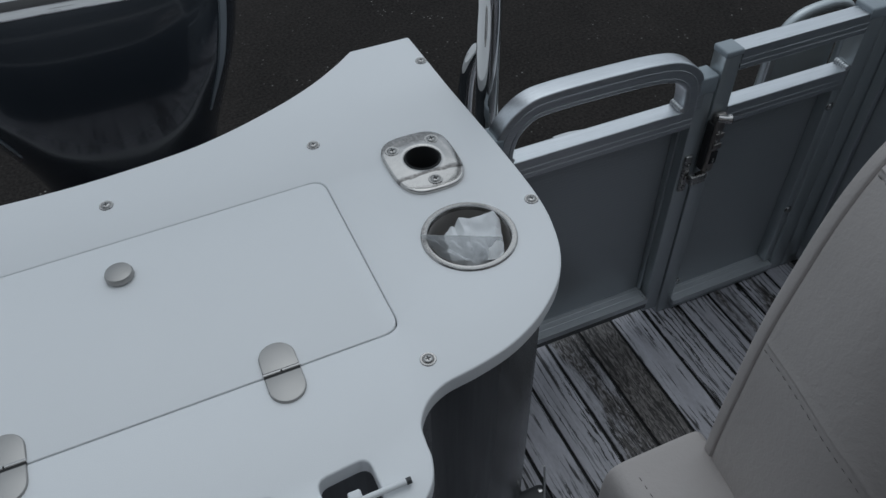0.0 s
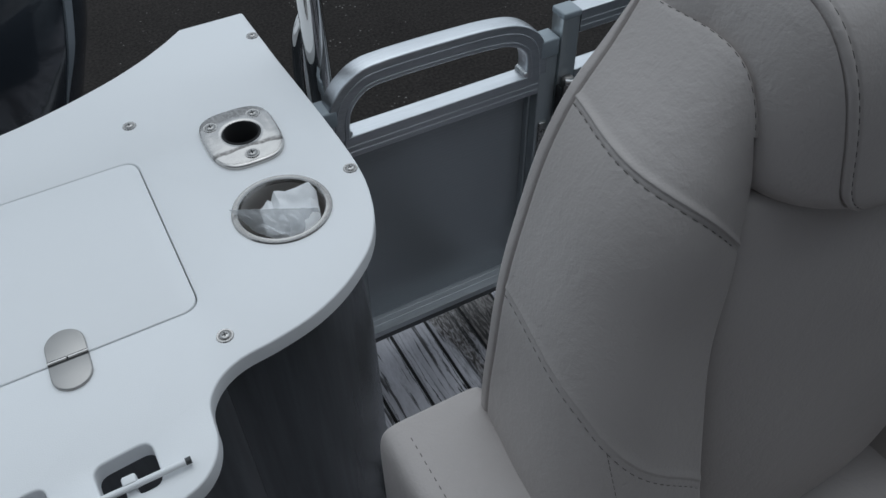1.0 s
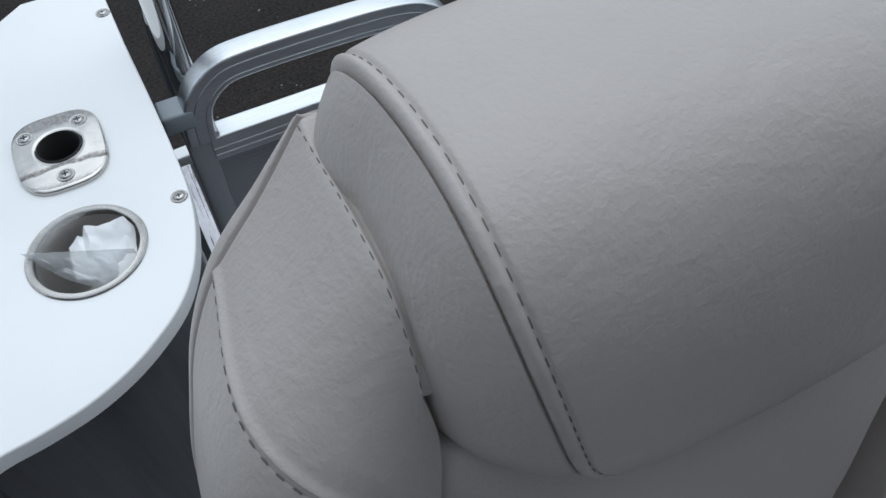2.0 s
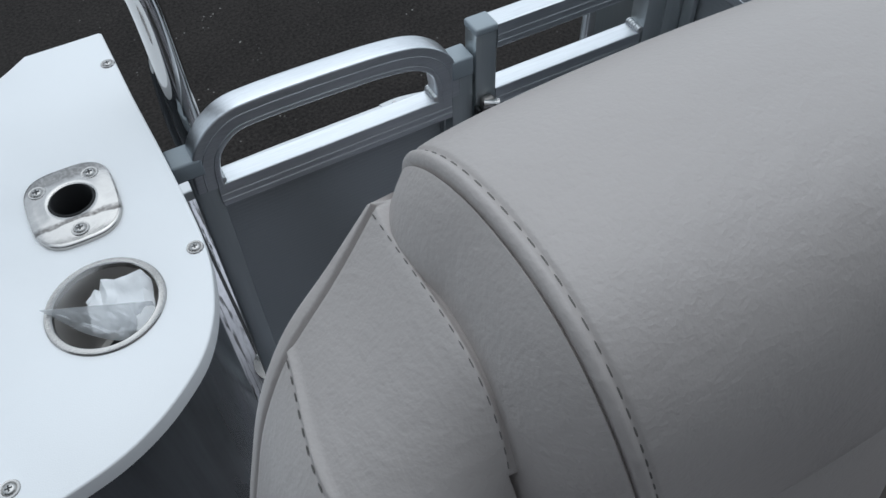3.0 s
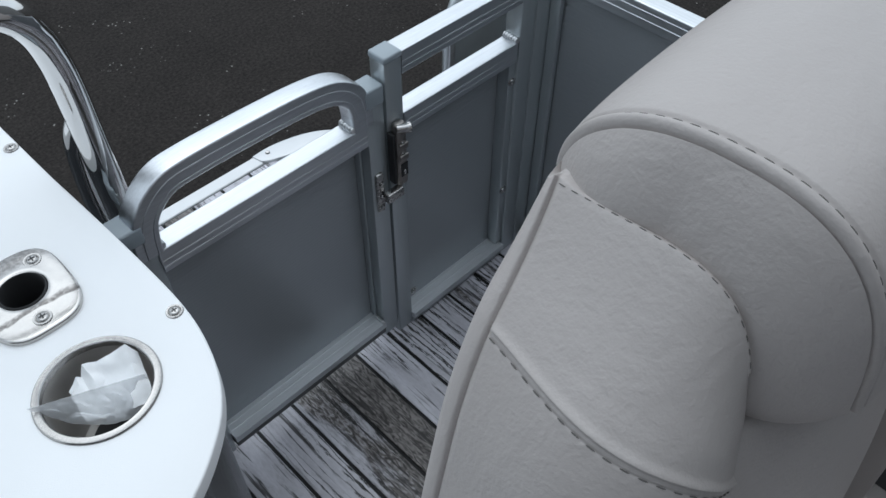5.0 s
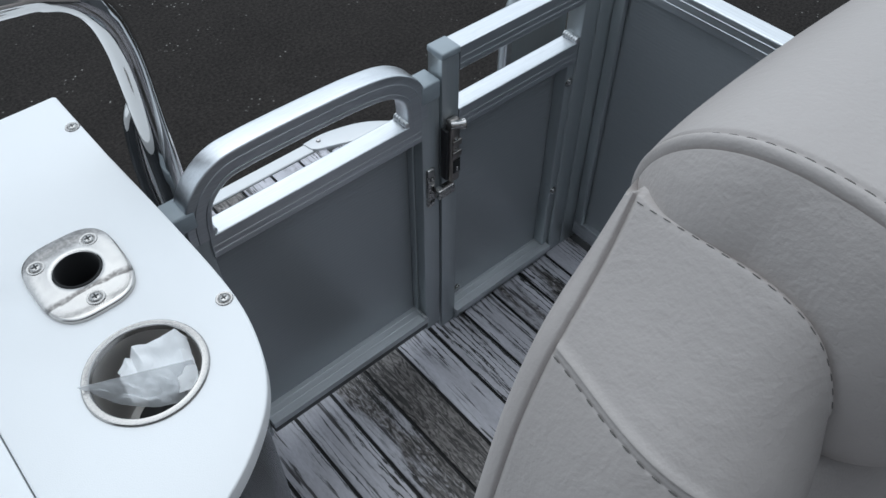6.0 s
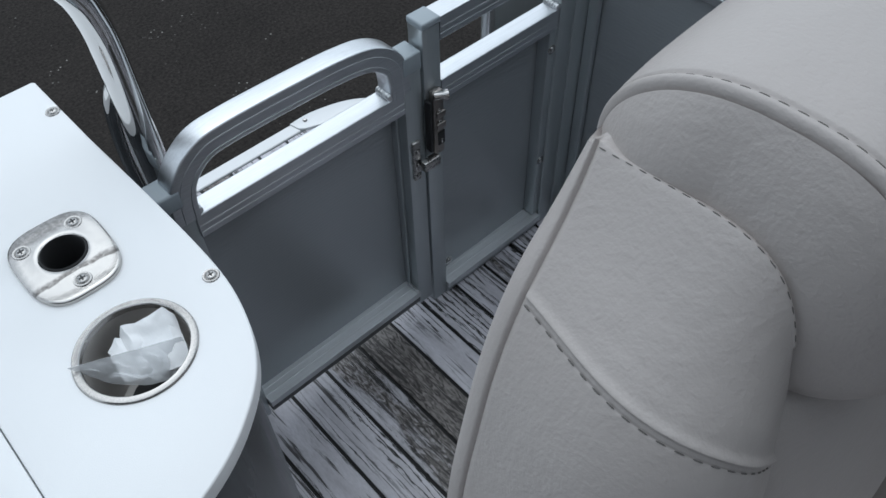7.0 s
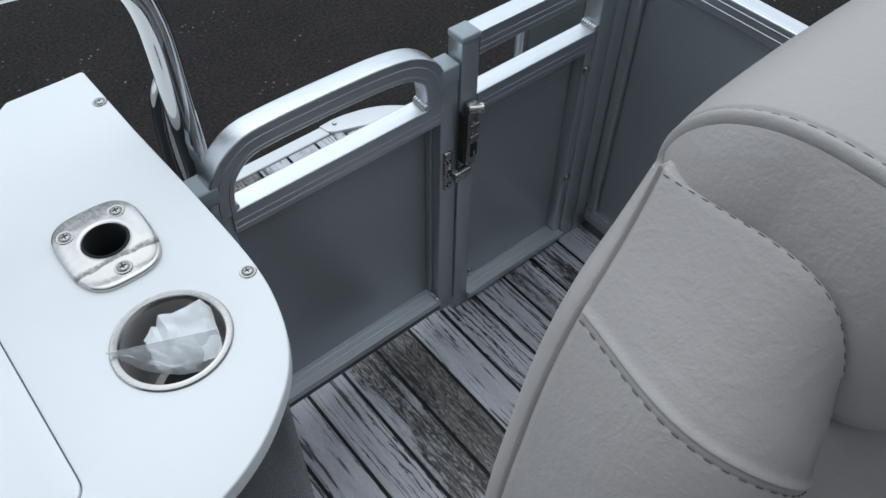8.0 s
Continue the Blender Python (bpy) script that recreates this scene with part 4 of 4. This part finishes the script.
THIRD = [(11, 0.640), (31, 0.626), (45, 0.634), (54, 0.656), (63, 0.671), (92, 0.690), (100, 0.697)]  # the lower welt, by steps across


def shoulder(u):
    f = u * (len(SHOULDER) - 1)
    k = min(int(f), len(SHOULDER) - 2)
    return SHOULDER[k].lerp(SHOULDER[k + 1], f - k)


def rear_y(z):
    return BACK_Y + LEAN * (z - 0.9)


def bolster_at(u, v):
    """The left bolster's skin: u down the shoulder, v from the rear piping to its inner front edge."""
    b = shoulder(u)
    zf = ease(u, FRONT_Z)
    yf = ease(zf, FRONT_Y)
    a = v * math.pi / 2
    e = 2 / 4.6
    go = math.sin(a) ** e
    inner = ease(u, INNER_X)
    x = inner - (inner - b.x) * math.cos(a) ** e
    slope = ease(u, [(0.0, 0.06), (0.40, 0.10), (0.70, 0.40), (1.0, 0.42)])
    w = slope * go + (1 - slope) * (1 - math.cos(a) ** e)
    top = max(0.0, 1 - u / 0.2)
    w = w * (1 - top) + go**9 * top
    x -= 0.011 * math.sin(math.pi * go**1.4) * min(1, u * 4)
    tuck = 0.0045 * math.exp(-u / 0.006) * min(1.0, 3 * go) - 0.006 * top * math.sin(math.pi * min(1.0, go) ** 1.3)
    rear = rear_y(b.z)
    return Vector((x, rear + (yf - rear) * go, b.z + (zf - b.z) * w - tuck))


def skin(u, v, fn, lift):
    """A point of fn raised along its normal by lift."""
    p = fn(u, v)
    d = 0.004
    e = min(d, 0.3 * v + 0.00002)
    du = fn(min(1, u + d), v) - fn(max(0, u - d), v)
    dv = fn(u, min(1, v + e)) - fn(u, max(0, v - e))
    nrm = du.cross(dv)
    return p + nrm.normalized() * lift if nrm.length > 1e-9 else p


def strip_width(u):
    """The rear panel is carried this far round the bolster's edge."""
    return ease(u, [(0.0, 0.0020), (0.10, 0.0048), (0.25, 0.0072), (1.0, 0.0072)])


def across(u, k):
    """Even steps over the bolster: ten over the rear strip, then up to a hundred round to the inner front edge."""
    deep = rear_y(shoulder(u).z) - ease(ease(u, FRONT_Z), FRONT_Y)
    if k <= 10:
        return math.asin((k / 10 * strip_width(u) / deep) ** 2.3) * 2 / math.pi
    first = math.atan(strip_width(u) / deep)
    phi = first + (math.pi / 2 - first) * min(1.0, (k - 10) / 90)
    return math.atan2(math.sin(phi) ** 2.3, max(0.0, math.cos(phi)) ** 2.3) * 2 / math.pi


def seam_at(n, k):
    """Where the upper (0) and lower (1) welt cross the bolster at step k."""
    return ease(k, THIRD) if n else 0.25


def welt_lift(u, v, k):
    """A soft lip that overlaps the panel below it, a pressed stitch line under it, and the seam of the rear strip."""
    z = shoulder(u).z
    run = (rear_y(z) - ease(ease(u, FRONT_Z), FRONT_Y)) * math.sin(v * math.pi / 2) ** (2 / 4.6)
    strip = strip_width(u)
    seam = -0.0018 * math.exp(-(((run - strip) / 0.0007) ** 2)) + 0.0006 * math.sin(math.pi * min(1.0, run / strip))
    if run < strip:
        return seam
    lift = 0.0
    for n, fold in ((0, 1.0), (1, 0.45)):
        d = (u - seam_at(n, k)) * 0.62
        lift += fold * (0.0017 * math.exp(-((d / (0.0060 if d < 0 else 0.0011)) ** 2)) - 0.0005 * math.exp(-(((d - 0.0085) / 0.0014) ** 2)))
    return seam + lift * min(1.0, (run - strip) / 0.002)


def mirror(bm):
    for v in bm.verts:
        v.co.x = 2 * CHAIR_X - v.co.x
    bmesh.ops.reverse_faces(bm, faces=bm.faces)
    return bm


def bolster_mesh():
    def full(u, v):
        u = (u - 0.04) / 0.96
        if u < 0:  # a hidden flap under the headrest
            w = across(0.0, min(100.0, v * 114))
            p = skin(0.0, w, bolster_at, welt_lift(0.0, w, min(100.0, v * 114)))
            edge = max(0.0, 1 - v * 11.4)  # the strip's own end turns down out of sight
            return p + Vector((-0.018, 0.003, -0.016)) * edge * (-u / 0.0417) + Vector((0.022 + 0.008 * min(1.0, 3.0 * v), 0.002, 0.003 * max(0.0, 1 - 3.0 * v) - 0.016 * min(1.0, 3.0 * v))) * (-u / 0.0417)
        if v * 114 < 100.01:
            w = across(u, min(100.0, v * 114))
            return skin(u, w, bolster_at, welt_lift(u, w, min(100.0, v * 114)))
        p = bolster_at(u, 1.0)
        t = (v * 114 - 100) / 14
        return Vector((p.x + 0.004 * t, p.y + 0.07 * t * t + 0.004 * t, p.z - 0.004 * t))

    return grid(full, 700, 114)


def stitch_row(points, length, gap, radius=0.0006):
    """Small thread stitches laid along a line, joined."""
    bm = bmesh.new()
    run = [0.0]
    for a, b in zip(points, points[1:]):
        run.append(run[-1] + (b - a).length)

    def at(s):
        k = max(i for i in range(len(run) - 1) if run[i] <= s)
        return points[k].lerp(points[k + 1], (s - run[k]) / max(1e-9, run[k + 1] - run[k]))

    s = 0.0
    while s + length < run[-1]:
        a, b = at(s), at(s + length)
        d = (b - a).normalized()
        side = d.orthogonal()
        sweep([a, a.lerp(b, 0.2), a.lerp(b, 0.8), b], circle(radius, 5), side, bm, scale=[0.3, 1, 1, 0.3])
        s += length + gap
    return bm


HEAD_Y, HEAD_Z = -0.596, 0.929  # the middle of the headrest's section


def head_loop(a, s):
    """The headrest's section: a tall dome, fuller behind, over a shallow flat base."""
    c, q = math.cos(a), math.sin(a)
    e = 0.50 if q < 0 else 0.85 if c > 0 else 0.66
    y = (0.080 if c > 0 else 0.066) * s * math.copysign(abs(c) ** e, c)
    z = (0.089 if q > 0 else 0.050) * s * math.copysign(abs(q) ** e, q)
    return HEAD_Y + y + 0.095 * z, HEAD_Z + z


HEAD_TIP = 0.0545  # outermost point of the end panel
HEAD_END = 0.0998
BAND = 0.0062  # the raised strip beside the end panel
HEAD_SIZE = [(HEAD_TIP, 0.0), (0.0580, 0.36), (0.0640, 0.60), (0.0725, 0.77), (0.0825, 0.890), (0.0915, 0.965), (0.0998, 1.020), (0.1030, 1.045), (0.1060, 1.060), (0.114, 1.078), (0.13, 1.098), (0.16, 1.116), (0.190, 1.123)]


def head_at(u, v):
    half = CHAIR_X - HEAD_TIP
    t = 1 - abs(2 * v - 1)
    x = HEAD_TIP + half * t**1.6
    s = ease(x, HEAD_SIZE)
    lift = -0.0024 * math.exp(-(((x - HEAD_END) / 0.0007) ** 2)) - 0.0012 * math.exp(-(((x - HEAD_END - BAND) / 0.0009) ** 2))
    lift += 0.0009 * math.exp(-(((x - HEAD_END - 0.5 * BAND) / 0.0024) ** 2))
    a = 2 * math.pi * u
    y, z = head_loop(a, s + lift / 0.08)
    x += head_skew(a, y, z, x) - 0.22 * max(0.0, y + 0.578) * max(0.0, min(1.0, (HEAD_END - x) / 0.030))
    return Vector((x if v <= 0.5 else 2 * CHAIR_X - x, y, z))


def head_skew(a, y, z, x):
    """The end panel's seam stands oblique: inward below, bowed outward at its front and rear."""
    fade = min(1.0, (x - HEAD_TIP) / (HEAD_END - HEAD_TIP)) * max(0.0, 1 - max(0.0, x - 0.106) / 0.119)
    return (-0.276 * (z - HEAD_Z) - 1.75 * (y - HEAD_Y) ** 2 + 0.055 * max(0.0, -math.sin(a)) ** 1.5) * fade


def cushion_at(u, v):
    """Padded middle of the backrest, fullest low down, rolled under at its lower lip."""
    s, t = 2 * u - 1, 2 * v - 1
    z = 0.705 + 0.200 * math.copysign(abs(math.sin(t * math.pi / 2)) ** 0.9, t)
    x = CHAIR_X + 0.147 * math.copysign(abs(math.sin(s * math.pi / 2)) ** 0.85, s)
    full = (1 - abs(s) ** 2.3) ** 0.5 * (1 - abs(t) ** 9) ** 0.5
    front = ease(z, [(0.5, -0.095), (0.6, -0.098), (0.685, -0.089), (0.75, -0.077), (0.81, -0.066), (0.87, -0.052), (0.95, -0.040)])
    low = 0.035 * max(0.0, -t) ** 3 * abs(s) ** 2
    return Vector((x, -0.603 + front * full, z + low))


def pillow(lo, hi, n=3.0, seg=40, top=None):
    """A soft rounded block."""
    c = [(a + b) / 2 for a, b in zip(lo, hi)]
    h = [(b - a) / 2 for a, b in zip(lo, hi)]

    def fn(u, v):
        a, b = 2 * math.pi * u, math.pi * (v - 0.5)
        e = 2 / n
        f = lambda w: math.copysign(abs(w) ** e, w)
        return Vector((c[0] + h[0] * f(math.cos(b)) * f(math.cos(a)), c[1] + h[1] * f(math.cos(b)) * f(math.sin(a)), c[2] + h[2] * f(math.sin(b))))

    bm = grid(fn, seg, seg // 2, wrap_u=True)
    bmesh.ops.remove_doubles(bm, verts=bm.verts, dist=1e-5)
    return bm


def chair():
    ob = thing("captains_chair", (CHAIR_X, -0.78, 0.0), "grey vinyl boat captain's chair with rolled headrest and padded arms", "chair")
    # rear shell, closed over the top
    half = [Vector((CHAIR_X, 0, 0.930)), Vector((0.15, 0, 0.935)), Vector((0.095, 0, 0.950))] + SHOULDER[::4]

    def shell(u, v):
        f = u * (len(half) - 1)
        k = min(int(f), len(half) - 2)
        b = half[k].lerp(half[k + 1], f - k)
        a = math.pi * v
        e = 2 / 2.6
        c, q = math.cos(a), math.sin(a)
        wide = CHAIR_X - b.x
        deep = 0.006 * abs(q) ** 0.5 + 0.030 * q * q * min(1.0, 0.25 + 2.0 * u)
        return Vector((CHAIR_X - wide * math.copysign(abs(c) ** e, c), rear_y(b.z) + deep, b.z - 0.012 * q))

    part("back_shell", grid(shell, 90, 44), VINYL, ob, angle=60)
    left = bolster_mesh()
    right = mirror(left.copy())
    part("side_bolster", left, VINYL, ob, angle=80)
    part("side_bolster", right, VINYL, ob, angle=80)
    for n, thread in ((0, 0.00036), (1, 0.00026)):
        line = []
        for k in range(161):
            step = 11 + (82 if n == 0 else 88) * k / 160
            u = seam_at(n, step) + 0.0137
            line.append(skin(u, across(u, step), bolster_at, 0.0001))
        part("stitching", stitch_row(line, 0.0042, 0.0034, thread), THREAD, ob, "dark thread stitches")
        part("stitching", mirror(stitch_row(line, 0.0042, 0.0034, thread)), THREAD, ob, "dark thread stitches")
    fall = [skin(0.668 + 0.27 * k / 60, across(0.668 + 0.27 * k / 60, 54 + 15 * k / 60), bolster_at, 0.0001) for k in range(61)]
    part("stitching", stitch_row(fall, 0.0046, 0.0010, 0.00024), THREAD, ob, "dark thread stitches")
    part("stitching", mirror(stitch_row(fall, 0.0046, 0.0010, 0.00024)), THREAD, ob, "dark thread stitches")
    inner = [skin(0.009, across(0.009, 11 + 78 * k / 160), bolster_at, 0.0002) for k in range(161)]
    part("stitching", stitch_row(inner, 0.0036, 0.0030, 0.00026), THREAD, ob, "dark thread stitches")
    part("stitching", mirror(stitch_row(inner, 0.0036, 0.0030, 0.00026)), THREAD, ob, "dark thread stitches")
    part("back_cushion", grid(cushion_at, 60, 60), VINYL, ob, angle=80)
    head = grid(head_at, 140, 440, wrap_u=True)
    headrest = part("headrest", head, VINYL, ob, "rolled vinyl headrest pillow", angle=80)
    for x in (HEAD_END + BAND, 2 * CHAIR_X - HEAD_END - BAND):
        xs = x if x < CHAIR_X else 2 * CHAIR_X - x
        ring = []
        for k in range(241):
            y, z = head_loop(2 * math.pi * k / 240, ease(xs, HEAD_SIZE) - 0.012)
            dx = head_skew(2 * math.pi * k / 240, y, z, xs)
            ring.append(Vector((x + (dx if x < CHAIR_X else -dx), y, z)))
        part("stitching", stitch_row(ring, 0.0042, 0.0030, 0.00038), THREAD, headrest, "dark thread stitches")
    for side in (-1, 1):
        x0, x1 = CHAIR_X - 0.324, CHAIR_X - 0.226
        arm = arm_mesh(x0, x1)
        arm = part("armrest", arm if side < 0 else mirror(arm), VINYL, ob, angle=80)
        for x in (x0 + 0.021, x1 - 0.009):
            line = [Vector((x, -0.545 - 0.38 * k / 60, 0.6617)) for k in range(61)]
            row = stitch_row(line, 0.0040, 0.0036, 0.0005)
            part("stitching", row if side < 0 else mirror(row), THREAD, arm, "dark thread stitches")
        lo = block((x1 - 0.045, -0.90, 0.40), (x1 + 0.01, -0.60, 0.53), 0.01)
        part("arm_support", lo if side < 0 else mirror(lo), PLASTIC, ob)
    part("seat", pillow((CHAIR_X - 0.25, -1.05, 0.34), (CHAIR_X + 0.25, -0.56, 0.475), 4.5, 56), VINYL, ob, angle=80)
    part("seat_base", block((CHAIR_X - 0.22, -1.0, 0.30), (CHAIR_X + 0.22, -0.54, 0.37), 0.02, 3), PLASTIC, ob)
    part("pedestal", lathe([(0.19, 0.0), (0.19, 0.008), (0.06, 0.03), (0.045, 0.06), (0.045, 0.30), (0.10, 0.31)], 40, at=(CHAIR_X, -0.79, 0)), SATIN, ob, "aluminium chair pedestal")


def arm_mesh(x0, x1):
    """A padded arm: flat top, rounded rear end, soft long edges."""

    def fn(u, v):
        a = 2 * math.pi * u
        e = 2 / 8.0
        c, q = math.cos(a), math.sin(a)
        w, t = (x1 - x0) / 2, (0.662 - 0.48) / 2
        x = (x0 + x1) / 2 + w * math.copysign(abs(c) ** e, c)
        z = 0.48 + t + t * math.copysign(abs(q) ** e, q)
        run = 1 - abs(2 * v - 1)
        close = (1 - (1 - min(1.0, run / 0.16)) ** 4.0) ** (1 / 4.0)
        y = -0.526 - 0.42 * (0.5 - 0.5 * math.cos(math.pi * v))
        x = (x0 + x1) / 2 + (x - (x0 + x1) / 2) * (0.12 + 0.88 * close) + (1 - close) * 0.012
        z = 0.59 + (z - 0.59) * close
        return Vector((x, y, z))

    bm = grid(fn, 72, 72, wrap_u=True)
    bmesh.ops.contextual_create(bm, geom=[e for e in bm.edges if e.is_boundary])
    return bm


chair()

# ---------------------------------------------------------------- small things at the console's foot


def floor_foot():
    ob = thing("floor_bracket", (0.0, -0.262, 0.0), "small dark plastic foot bracket screwed to the deck", "bracket")
    part("foot", block((-0.040, -0.285, 0.0), (0.022, -0.240, 0.028), 0.012, 4), PLASTIC, ob)
    part("screw", lathe([(0.0, 0.003), (0.004, 0.002), (0.005, 0.0)], 12), STEEL, ob, at=(0.008, -0.255, 0.028))


floor_foot()
wire = smooth_path([(-0.055, -0.342, 0.30), (-0.052, -0.350, 0.20), (-0.052, -0.346, 0.10), (-0.054, -0.342, 0.03), (-0.07, -0.352, 0.004), (-0.12, -0.40, 0.004)], 8)
single("cable", sweep(wire, circle(0.0014, 8), (0, 1, 0)), CABLE, "thin pale cable hanging beside the console", "cable")

# ---------------------------------------------------------------- deck planks, last
PITCH = 0.0730
FIRST = 0.1020
for k in range(-25, 9):
    x0 = FIRST + PITCH * k
    xm = x0 + PITCH / 2
    end = 0.548 - max(0.0, xm - 0.55) * 0.7 if xm > 0.1 else 0.520
    bm = block((-(PITCH - 0.0062) / 2, -2.2, -0.0030), ((PITCH - 0.0062) / 2, end, 0.0), 0.0008, 1)
    mat = PLANK_DARK if k == 2 else PLANK_HALF if k in (1, -6, 6) else PLANK
    part("plank", bm, mat, floor, at=(x0 + PITCH / 2, 0.0, 0.0))
